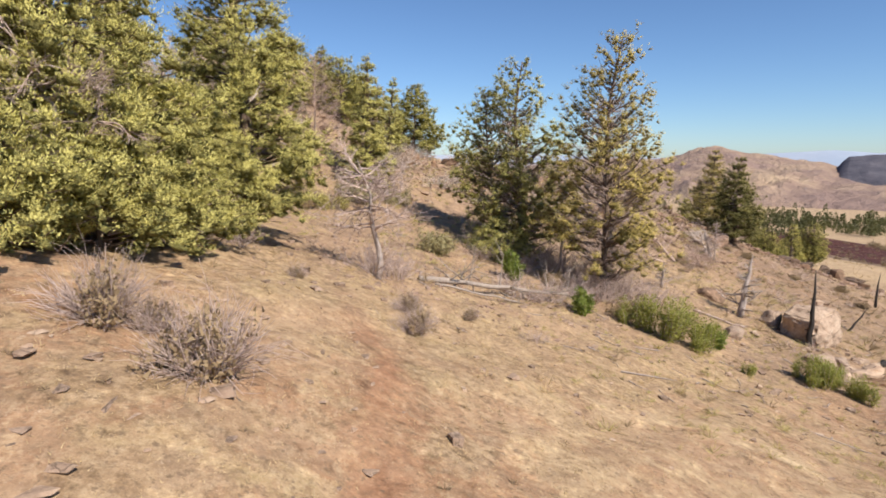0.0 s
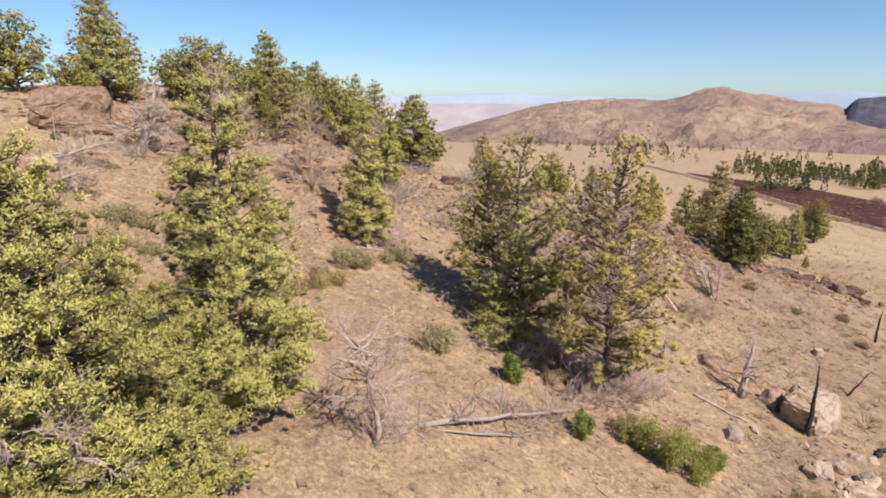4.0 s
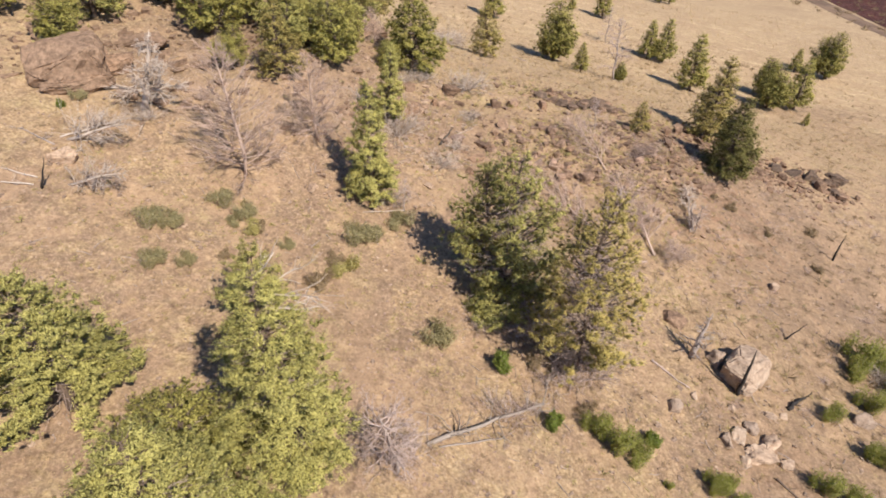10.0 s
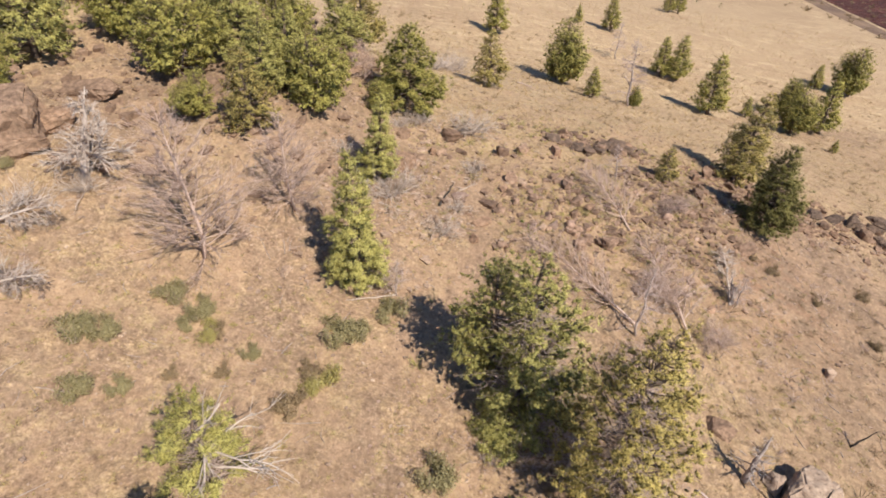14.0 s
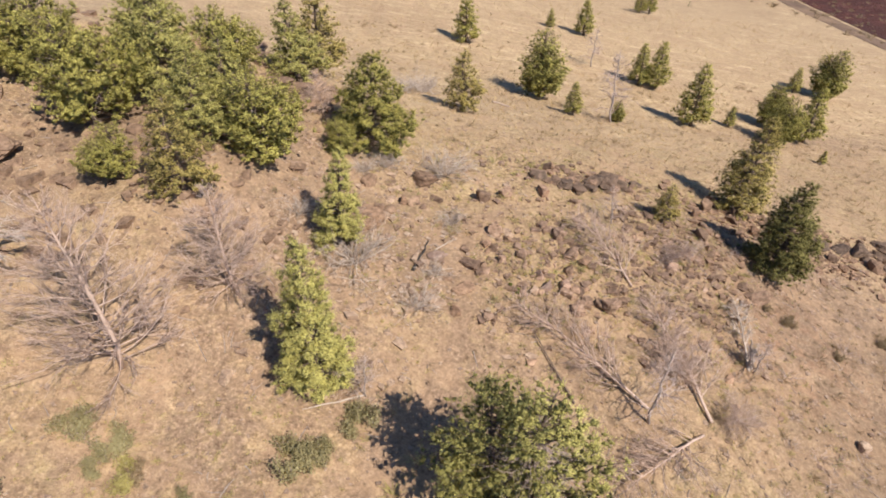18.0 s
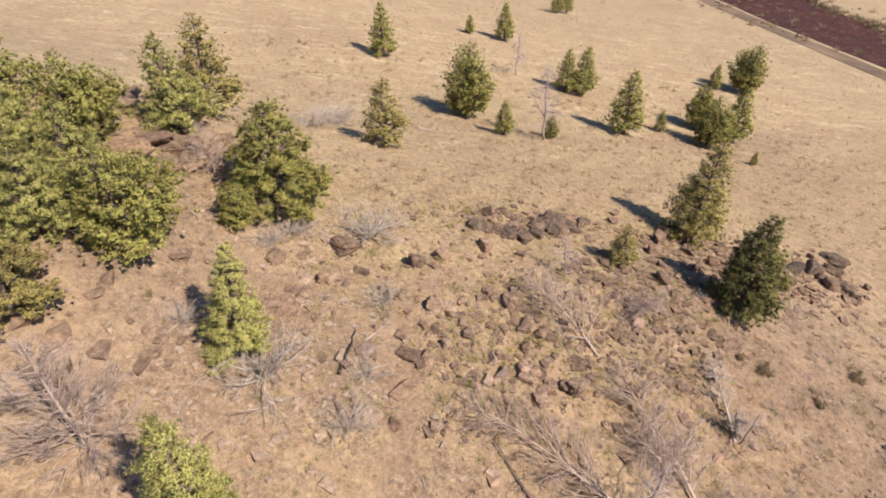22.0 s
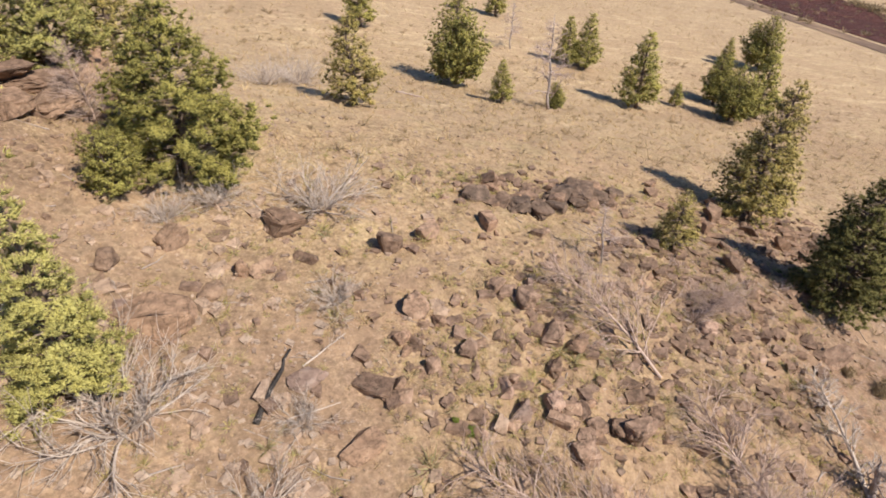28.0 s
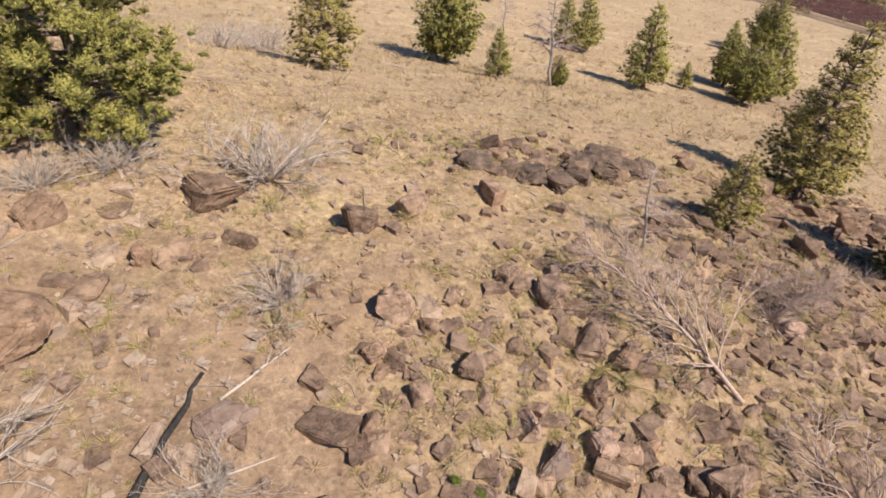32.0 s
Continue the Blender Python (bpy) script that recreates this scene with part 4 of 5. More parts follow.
def fallen_tree(a, b, rad, mat, seed, label, limbs=36, reach=1.5, lift=0.7):
    """A wind-thrown tree from its foot a to its tip b, with a fan of bare branches along the stem."""
    rng = np.random.default_rng(seed)
    root = empty("fallen_tree")
    A, B = np.array([a[0], a[1], gz(*a) + rad * 0.7]), np.array([b[0], b[1], gz(*b) + lift])
    root.location = A
    along = unit(B - A)
    across = unit(np.cross(along, (0, 0, 1)))
    s = np.linspace(0, 1, 8)
    pts = (B - A) * s[:, None] + np.array([0, 0, 1]) * (0.5 * lift * np.sin(np.pi * s))[:, None] + rng.normal(size=(8, 3)) * rad * 0.4
    stem = Tubes(7)
    stem.add(pts, rad * (1 - 0.8 * s))
    child("trunk", stem.mesh("trunk"), mat, root)
    for i in range(limbs):
        f = rng.uniform(0.12, 1.0)
        p = np.array([np.interp(f, s, pts[:, k]) for k in range(3)])
        d = unit(along * rng.uniform(0.4, 1.0) + across * rng.uniform(-1.3, 1.3) + np.array([0, 0, rng.uniform(0.0, 0.7)]))
        forked("branch", root, mat, 3, p, d, reach * (1.15 - 0.6 * f) * rng.uniform(0.6, 1.15), rad * 0.3 * (1.1 - 0.6 * f) + 0.01, 2, rng, 0.4, 5, 0.02, 0.12)
    return tagged(root, label, "tree", "wind-thrown dead trees")


fallen_tree((11.7, 37.1), (5.5, 42.5), 0.09, M_DEAD, 30, "wind-thrown dead tree with a wide fan of bleached branches", 44, 2.0, 0.5)
fallen_tree((14.5, 36.2), (8.2, 32.2), 0.08, M_DEAD, 37, "grey dead tree fallen below the knoll, its twigs spread wide", 40, 1.9, 0.5)
fallen_tree((15.3, 36.9), (13.7, 43.9), 0.10, M_DEAD, 31, "long wind-thrown dead tree below the rock field", 44, 1.8, 0.6)
fallen_tree((19.3, 40.6), (20.3, 45.4), 0.09, M_SILVER, 32, "bleached dead tree fallen uphill from its stump", 30, 1.0, 0.5)
fallen_tree((13.2, 45.3), (10.7, 49.5), 0.065, M_DEAD, 33, "bleached dead tree lying across the rocks", 34, 2.1, 0.8)
log("fallen_branch", (7.6, 37.0), (6.15, 40.7), 0.06, M_BARK, 34, "dark brown limb on the slope", 4, 0.6, 0.2)
log("fallen_branch", (-2.75, 36.4), (-5.4, 35.4), 0.045, M_SILVER, 35, "pale bare pole lying on dry grass", 3, 0.5)
toppled = put(dead_juniper("fallen_juniper", 4.4, 1.5, 72, M_SILVER, 40, 0.1), -22.2, 34.9, 0, 0.9, 0, 80)
tagged(toppled, "bleached toppled juniper with a fan of bare branches", "tree", "toppled junipers")
again(toppled, -20.6, 31.3, 40, 0.75, 0, 82)
log("fallen_tree", (-22.7, 34.9), (-20.4, 37.4), 0.06, M_SILVER, 15, "bleached crown of a toppled juniper", 34, 1.5, 0.3)
log("fallen_branch", (-22.4, 31.4), (-24.7, 31.4), 0.05, M_SILVER, 16, "long bare branch of a toppled juniper", 5, 0.7)
log("fallen_branch", (-22.7, 34.1), (-24.9, 35.0), 0.05, M_GREY, 17, "crooked grey branch of a toppled juniper", 6, 0.7)
log("fallen_branch", (-22.2, 30.7), (-24.3, 30.3), 0.045, M_SILVER, 18, "thin bleached branch on dry grass", 3, 0.5)
for i, (x, y, s) in enumerate(((-2.3, 18.0, 1.0), (-1.5, 18.6, 0.8), (3.2, 21.9, 1.0), (4.2, 22.3, 0.9), (-19.5, 31.9, 0.85), (-0.8, 12.3, 0.4), (2.6, 15.5, 0.35), (2.4, 22.4, 0.8), (5.8, 24.5, 1.0), (-2.6, 20.4, 0.6), (8.6, 25.4, 1.1), (10.2, 26.6, 1.0), (9.0, 28.0, 0.9), (4.0, 27.6, 0.9), (6.2, 28.4, 1.0), (1.8, 27.4, 0.7), (-5.4, 14.8, 0.6), (7.0, 25.0, 1.4), (8.2, 26.0, 1.3), (5.4, 28.2, 1.4), (4.6, 29.4, 1.5), (3.2, 29.0, 1.3), (6.6, 26.8, 1.4))):
    if i == 0:
        brush = put(dead_shrub("brush_pile", 1.2, 2.2, 97, M_TWIG, stems=17, level=2, kids=4, up=0.2, rad=0.025), x, y, 0, s)
        tagged(brush, "tangled pile of dead grey branches", "brush", "brush piles")
    else:
        again(brush, x, y, 70 * i, s)

# leafy shrubs
green = put(bush("green_bush", 1.6, 2.4, 101, M_BUSH, 5200, 0.085), 8.5, 21.2)
tagged(green, "leafy green bush on the dry slope", "bush", "green bushes")
for x, y, a, s in ((9.6, 20.4, 90, 0.75), (7.6, 21.9, 30, 0.8), (13.4, 19.3, 60, 0.6), (14.6, 18.6, 150, 0.55), (19.6, 20.3, 10, 0.85), (20.9, 19.5, 80, 0.8), (28.4, 31.0, 0, 1.3), (30.3, 30.2, 50, 1.3), (13.3, 19.8, 0, 0.6), (14.2, 19.6, 100, 0.5),
                   (24.5, 22.6, 20, 0.9), (23.0, 25.2, 60, 0.75), (18.6, 15.8, 60, 0.8), (20.5, 14.6, 0, 0.9), (16.9, 13.0, 30, 0.6), (26.5, 26.8, 10, 1.0), (10.9, 19.4, 0, 0.28), (14.1, 13.6, 0, 0.4), (27.2, 29.2, 90, 1.0), (16.1, 16.5, 200, 0.8), (15.2, 15.8, 70, 0.6), (14.7, 15.0, 20, 0.5), (17.9, 16.7, 130, 0.7), (24.5, 23.0, 260, 0.7), (29.6, 28.6, 300, 0.9)):
    again(green, x, y, a, s)
vivid = put(bush("green_bush", 1.2, 1.25, 103, M_VIVID, 5500, 0.075), 5.5, 21.6)
tagged(vivid, "small vivid green bush beside the fallen log", "bush", "green bushes")
again(vivid, 10.8, 21.6, 80, 0.95)
again(vivid, 3.2, 24.8, 40, 1.2)
again(vivid, -23.9, 37.7, 10, 0.55)
again(vivid, 5.7, 43.6, 10, 0.35)
again(vivid, 5.3, 44.0, 100, 0.25)
olive = put(bush("olive_shrub", 1.0, 2.2, 107, M_OLIVE, 4800, 0.075), -0.4, 26.2, 0, 1.2)
tagged(olive, "low olive-grey shrub on bare ground", "shrub", "olive shrubs")
for x, y, a, s in ((-5.5, 33.0, 30, 0.85), (-4.6, 33.4, 80, 0.6), (-2.9, 35.0, 140, 0.75), (-16.4, 30.2, 60, 0.7), (-15.4, 30.5, 10, 0.6), (-13.6, 33.4, 90, 0.65), (-12.1, 33.0, 0, 0.6), (-13.8, 27.9, 20, 0.45), (-15.3, 27.4, 50, 0.6), (-9.3, 31.0, 0, 0.4), (-12.4, 32.0, 190, 0.45), (-23.4, 39.0, 0, 0.45)):
    again(olive, x, y, a, s * 1.55)
again(pale, 29.4, 29.3, 40, 0.7)
gold = put(bush("straw_shrub", 0.9, 2.4, 111, M_YELLOW, 4800, 0.08), -5.8, 29.9)
tagged(gold, "yellowish straw-coloured shrub on bare ground", "shrub", "pale shrubs")
again(gold, -11.2, 31.7, 60, 0.75)
straw = put(bush("straw_shrub", 0.8, 1.8, 109, M_SAGE, 4500, 0.08), -7.2, 28.4)
tagged(straw, "pale yellow-grey shrub on bare ground", "shrub", "pale shrubs")
for x, y, a, s in ((-6.4, 30.4, 80, 0.8), (-11.1, 31.6, 30, 0.7), (-10.2, 29.6, 50, 0.5), (-12.2, 29.0, 50, 0.5), (24.5, 45.0, 10, 0.7), (23.3, 46.0, 60, 0.5), (30.5, 40.0, 90, 0.6), (27.3, 43.0, 50, 0.5), (32.5, 45.2, 0, 0.7), (7.4, 22.8, 0, 0.8), (5.0, 25.5, 70, 0.8)):
    again(straw, x, y, a, s)


def sagebrush(name, h, w, seed, sprays):
    root = bush(name, h, w, seed, M_SAGE, sprays, 0.07, 0.8)
    rng = np.random.default_rng(seed)
    t = Tubes(3)
    for i in range(150):
        a, e = rng.uniform(0, 6.28), rng.uniform(0.1, 1)
        p = np.array([np.cos(a) * 0.1, np.sin(a) * 0.1, 0])
        branching(t, p, unit(np.array([np.cos(a) * e, np.sin(a) * e, rng.uniform(0.25, 1.0)])), rng.uniform(0.4, 0.75) * (w / 2 + h * 0.4), 0.008, 1, rng, 0.4, 3)
    child("twig_tangle", t.mesh("twig_tangle"), M_TWIG, root, kind="stuff")
    return root


sage = put(sagebrush("sagebrush", 0.95, 1.4, 113, 1300), -3.0, 7.0, 0, 1.2)
tagged(sage, "half-dead grey sagebrush with bare twigs", "shrub", "sagebrush")
for x, y, a, s in ((-4.75, 7.6, 80, 1.05), (-4.05, 7.7, 200, 0.6), (-0.6, 12.6, 30, 0.75), (-0.9, 13.6, 90, 0.6), (-3.6, 13.8, 0, 0.45), (0.8, 15.8, 0, 0.45)):
    again(sage, x, y, a, s)


# ---- rocks ----
def rock_mesh(seed, flat=0.7, points=13, bevel=0.025, rough=0.03):
    """An angular block about one metre across, origin at its foot."""
    rng = np.random.default_rng(seed)
    bm = bmesh.new()
    for _ in range(points):
        p = rng.uniform(-1, 1, 3)
        p /= np.sum(np.abs(p) ** 9) ** (1 / 9)
        p = p * np.array([0.5, 0.4, 0.5 * flat]) * rng.uniform(0.8, 1.05)
        bm.verts.new(p)
    res = bmesh.ops.convex_hull(bm, input=bm.verts)
    bmesh.ops.delete(bm, geom=[g for g in res["geom_interior"] if isinstance(g, bmesh.types.BMVert)], context="VERTS")
    bmesh.ops.dissolve_limit(bm, angle_limit=0.25, verts=bm.verts, edges=bm.edges)
    if bevel:
        bmesh.ops.bevel(bm, geom=bm.edges[:], offset=bevel, segments=1, affect="EDGES")
    lo = min(v.co.z for v in bm.verts)
    for v in bm.verts:
        v.co.z -= lo
        v.co += Vector(rng.normal(size=3)) * rough * 0.4
    bmesh.ops.triangulate(bm, faces=bm.faces)
    me = bpy.data.meshes.new("rock")
    bm.to_mesh(me)
    bm.free()
    return me


def boulder_mesh(seed, size, rough=0.12, points=15):
    """A weathered angular boulder: a block of flat faces, then broken up finely."""
    rng = np.random.default_rng(seed)
    bm = bmesh.new()
    for _ in range(points):
        p = rng.uniform(-1, 1, 3)
        p /= np.sum(np.abs(p) ** 5) ** 0.2
        bm.verts.new(p * rng.uniform(0.85, 1.02))
    res = bmesh.ops.convex_hull(bm, input=bm.verts)
    bmesh.ops.delete(bm, geom=[g for g in res["geom_interior"] if isinstance(g, bmesh.types.BMVert)], context="VERTS")
    bmesh.ops.dissolve_limit(bm, angle_limit=0.3, verts=bm.verts, edges=bm.edges)
    bmesh.ops.bevel(bm, geom=bm.edges[:], offset=0.07, segments=2, affect="EDGES")
    bmesh.ops.triangulate(bm, faces=bm.faces)
    for length in (0.4, 0.2):
        long = [e for e in bm.edges if e.calc_length() > length]
        bmesh.ops.subdivide_edges(bm, edges=long, cuts=1)
        bmesh.ops.triangulate(bm, faces=bm.faces)
    s = Vector((seed * 1.7, seed * 0.3, 0))
    for v in bm.verts:
        q = v.co.copy()
        crack = abs(noise.noise(Vector((q.x * 0.8, q.y * 0.8, q.z * 2.6)) + s))
        k = 1 + rough * 0.7 * noise.noise(q * 2 + s) + rough * 0.4 * noise.noise(q * 6 + s) - rough * 0.9 * max(0.0, 0.16 - crack) * 4
        v.co = Vector((q.x * size[0] * 0.5 * k, q.y * size[1] * 0.5 * k, q.z * size[2] * 0.5 * k))
    me = bpy.data.meshes.new("boulder")
    bm.to_mesh(me)
    bm.free()
    return me


def lay(name, me, mat, x, y, turn, size, label, group="", sink=0.12, tip=0.0, kind=""):
    if not me.materials:
        me.materials.append(mat)
    ob = new(name, me)
    s = size if isinstance(size, tuple) else (size,) * 3
    ob.matrix_basis = Matrix.LocRotScale((x, y, gz(x, y) - sink * s[2]), Euler((radians(tip), radians(tip * 0.6), radians(turn))), s)
    return tagged(ob, label, "rock", group, kind)


def boulder(x, y, size, seed, mat, label, turn=0, sink=0.3, rough=0.12, points=15):
    me = boulder_mesh(seed, size, rough, points)
    me.materials.append(mat)
    ob = new("boulder", me)
    ob.matrix_basis = pose(x, y, gz(x, y) + size[2] / 2 - sink * size[2], 0, 0, turn)
    return tagged(ob, label, "boulder")


boulder(18.4, 27.5, (3.3, 2.5, 2.6), 3, M_PALE, "large pale weathered boulder with a charred snag before it", 40, 0.28, 0.12, 40)
boulder(16.9, 28.3, (1.3, 1.2, 1.2), 4, M_PALE, "pale block leaning against a larger boulder", 10, 0.3, 0.14, 20)
boulder(16.9, 21.7, (2.3, 1.5, 0.9), 5, M_PALE, "pale broken ledge on the slope", 20, 0.4, 0.2)
for i, (x, y, s) in enumerate(((17.7, 22.6, 1.2), (16.2, 22.9, 0.9), (15.3, 22.4, 0.8), (17.2, 23.6, 0.9), (18.3, 21.4, 0.7), (15.9, 21.3, 0.6), (18.9, 24.6, 0.6), (19.9, 24.9, 0.5), (14.4, 25.2, 0.5), (16.6, 24.8, 0.5))):
    boulder(x, y, (s * 1.3, s, s * 0.7), 60 + i, M_PALE, "pale angular block broken from the ledge", 50 * i, 0.35, 0.2)
for i, (x, y) in enumerate(((10.7, 17.4), (10.5, 17.9), (13.5, 17.7), (9.8, 18.5), (11.1, 17.2))):
    boulder(x, y, (0.32, 0.24, 0.2), 420 + i, M_PALE, "small white stone on bare soil", 60 * i, 0.3)
boulder(25.4, 25.3, (1.3, 1.0, 1.1), 9, M_PALE, "pale upright boulder among bushes", 10)
boulder(12.8, 24.2, (1.1, 0.8, 0.6), 10, M_PALE, "small pale boulder above a bush", 10)
boulder(-21.8, 33.2, (1.7, 1.3, 1.2), 11, M_PALE, "pale tan boulder under a toppled juniper", 20)
boulder(-21.1, 40.5, (1.5, 1.1, 0.9), 13, M_SLAB, "round brown rock beside a dead tree", 20)
boulder(15.0, 31.1, (1.9, 1.2, 0.9), 12, M_DARK, "dark brown boulder on the straw slope", -30)
boulder(24.9, 36.8, (0.8, 0.7, 0.7), 14, M_PALE, "small pale boulder on the straw slope", 10)
outcrop = tagged(empty("outcrop"), "huge layered brown outcrop high on the ridge", "rock")
outcrop.matrix_basis = pose(-24.6, 41.0, gz(-24.6, 41.0) - 0.5, 0, 0, 20)
for i, (dx, dy, dz, sx, sy, sz) in enumerate(((0.0, 0.2, 1.3, 5.0, 4.2, 3.6), (0.2, -0.9, 0.5, 4.6, 2.6, 1.2), (2.4, 1.4, 0.7, 2.6, 1.8, 1.2))):
    layer = child("rock_layer", boulder_mesh(160 + i, (sx, sy, sz), 0.16, 60), M_SLAB, outcrop)
    layer.matrix_basis = pose(dx, dy, dz, 0, 0, 13 * i)
boulder(-22.5, 47.0, (4.5, 2.2, 1.5), 17, M_SLAB, "low brown rock ledge on the ridge", 10, 0.35, 0.2)
boulder(-28.0, 46.0, (4.5, 2.6, 2.2), 18, M_SLAB, "low brown rock ledge on the ridge", 60, 0.35, 0.2)
boulder(-3.1, 47.7, (2.6, 1.9, 1.1), 20, M_SLAB, "broad smooth brown slab beside the trail", 20, 0.2, 0.08, 30)
boulder(0.6, 52.6, (2.2, 1.4, 1.2), 22, M_DARK, "dark cracked boulder below a bleached shrub", -25, 0.3, 0.2)
boulder(-3.1, 51.4, (1.2, 1.0, 1.1), 24, M_SLAB, "brown block of rock on bare ground", 50, 0.35)
boulder(4.5, 51.5, (1.1, 0.8, 1.3), 26, M_DARK, "upright grey boulder beside the trail", 0, 0.3)
boulder(-0.7, 50.3, (0.8, 0.6, 1.0), 25, M_SLAB, "upright brown slab on bare soil", 30, 0.35)
boulder(1.3, 50.8, (1.2, 0.6, 0.5), 27, M_DARK, "dark tilted slab on bare soil", -10, 0.3)
boulder(3.0, 45.3, (1.4, 1.0, 0.7), 28, M_DARK, "dark brown slab at the edge of the rock field", -30, 0.4)
boulder(3.8, 45.4, (0.6, 0.4, 0.6), 29, M_DARK, "block split from a dark brown slab", 40, 0.3)
boulder(2.4, 43.5, (1.5, 1.1, 0.6), 31, M_SLAB, "broad brown slab lying by the trail", 15, 0.45)
boulder(-4.0, 48.1, (0.55, 0.45, 0.5), 33, M_PINK, "small reddish block on bare soil", 15, 0.25)
boulder(-4.7, 49.8, (1.0, 0.8, 0.8), 35, M_SLAB, "brown block on bare soil", 70, 0.35)
boulder(22.9, 46.4, (1.3, 1.0, 1.5), 32, M_BASALT, "grey boulder beneath a dark conifer", 0, 0.3)
boulder(-11.0, 57.5, (4.0, 2.4, 1.3), 34, M_SLAB, "flat brown outcrop among junipers", 30, 0.35, 0.2)
boulder(-14.5, 62.5, (4.5, 2.5, 1.4), 36, M_SLAB, "flat brown outcrop among junipers", -10, 0.35, 0.2)
FIELD = [(x, y, w, w * (0.75 + 0.1 * (i % 4)), w * (0.75 + 0.12 * (i % 3)), k) for i, (x, y, w, k) in enumerate((
    (7.3, 44.1, 1.0, 2), (7.1, 44.9, 0.8, 2), (8.6, 44.3, 0.75, 2), (8.6, 45.0, 0.45, 0), (6.0, 43.5, 0.45, 2), (6.1, 44.0, 0.4, 2), (9.8, 43.5, 0.75, 1), (10.6, 43.4, 0.7, 0), (11.2, 43.2, 1.2, 1), (12.1, 43.7, 0.8, 0),
    (6.8, 46.6, 0.55, 0), (6.3, 46.4, 0.7, 1), (8.1, 49.2, 0.8, 1), (9.5, 49.4, 0.55, 2), (9.0, 48.4, 0.95, 1), (9.5, 46.9, 1.1, 1), (10.3, 46.3, 0.8, 0), (9.2, 45.6, 0.75, 0), (10.6, 45.0, 0.45, 0), (9.0, 42.6, 0.9, 1),
    (4.9, 48.2, 1.05, 1), (5.0, 45.9, 0.65, 1), (4.2, 47.0, 0.6, 1), (4.6, 46.8, 0.55, 0), (6.4, 48.7, 0.6, 1), (5.6, 47.7, 0.6, 0), (1.9, 41.8, 0.7, 0), (3.7, 41.6, 0.65, 1), (4.1, 41.6, 0.6, 0), (9.5, 44.0, 0.6, 1), (16.6, 47.5, 0.9, 2)))]
for i, (x, y, sx, sy, sz, k) in enumerate(FIELD):
    boulder(x, y, (sx, sy, sz), 300 + i, (M_DARK, M_BASALT, M_PINK)[k], ("dark angular boulder in the rock field", "grey-brown angular boulder in the rock field", "pinkish angular boulder in the rock field")[k], 47 * i, 0.3, 0.16)
for i, (x, y, w, hgt) in enumerate(((9.0, 55.5, 1.0, 0.7), (10.2, 55.1, 0.9, 0.6), (11.0, 55.0, 1.1, 0.6), (12.0, 54.6, 1.0, 0.7), (12.9, 54.9, 0.9, 0.8), (13.7, 56.0, 1.3, 1.0), (14.7, 56.4, 1.5, 1.1), (15.6, 56.5, 1.2, 0.9), (14.2, 55.3, 0.9, 0.7), (17.5, 57.7, 0.8, 0.6))):
    boulder(x, y, (w * 1.6, w * 1.2, hgt * 0.9), 400 + i, M_BLACK, "dark craggy basalt of the low ridge line", 40 * i, 0.25, 0.25)
for i, (x, y, w) in enumerate(((38.5, 56.9, 1.8), (38.8, 55.4, 1.5), (40.6, 54.6, 1.6), (43.2, 58.8, 1.8), (36.4, 56.2, 1.5), (34.2, 55.9, 1.3), (41.4, 57.2, 1.4))):
    boulder(x, y, (w * 1.5, w, w * 0.6), 440 + i, M_BLACK, "dark craggy basalt on the slope below the conifers", 50 * i, 0.3, 0.25)
boulder(2.7, 49.2, (0.8, 0.7, 0.6), 320, M_PALE, "pale rounded rock beside a bleached shrub", 20, 0.3)
boulder(1.1, 45.7, (1.3, 0.9, 0.3), 321, M_PINK, "flat pinkish slab beside the charred log", 30, 0.4)
boulder(-1.7, 49.1, (1.1, 0.8, 0.4), 322, M_SLAB, "low brown slab sunk in bare soil", 10, 0.4)
boulder(-0.2, 50.4, (1.2, 0.7, 0.6), 323, M_SLAB, "tilted brown slab on bare soil", 70, 0.35)
for i, (x, y) in enumerate(((-8.9, 59.9), (-8.5, 64.3), (-8.8, 57.2), (-12.2, 64.3), (-9.5, 63.2), (-7.6, 61.8), (-9.9, 59.1), (-12.2, 65.3), (-9.5, 63.2), (-8.1, 58.6), (-9.9, 59.6), (-6.6, 61.0), (-13.0, 60.0))):
    boulder(x, y, (3.4 - 0.5 * (i % 3), 2.0, 1.0), 330 + i, M_SLAB if i % 2 else M_DARK, "brown broken ledge between ridge junipers", 35 * i, 0.35, 0.2)
BLOCKS = [rock_mesh(200 + i, flat=0.55 + 0.1 * (i % 5)) for i in range(14)]
SLABS = [rock_mesh(240 + i, flat=0.4) for i in range(5)]
PLATES = [rock_mesh(250 + i, flat=0.35) for i in range(5)]
DARKS = [rock_mesh(280 + i, flat=0.6 + 0.1 * (i % 4)) for i in range(8)]
PINKS = [rock_mesh(260 + i, flat=0.7) for i in range(4)]
rng = np.random.default_rng(77)


def scatter(n, box, weight, rng):
    out = []
    while len(out) < n:
        x, y = rng.uniform(box[0], box[1]), rng.uniform(box[2], box[3])
        if rng.uniform() < weight(x, y):
            out.append((x, y))
    return out


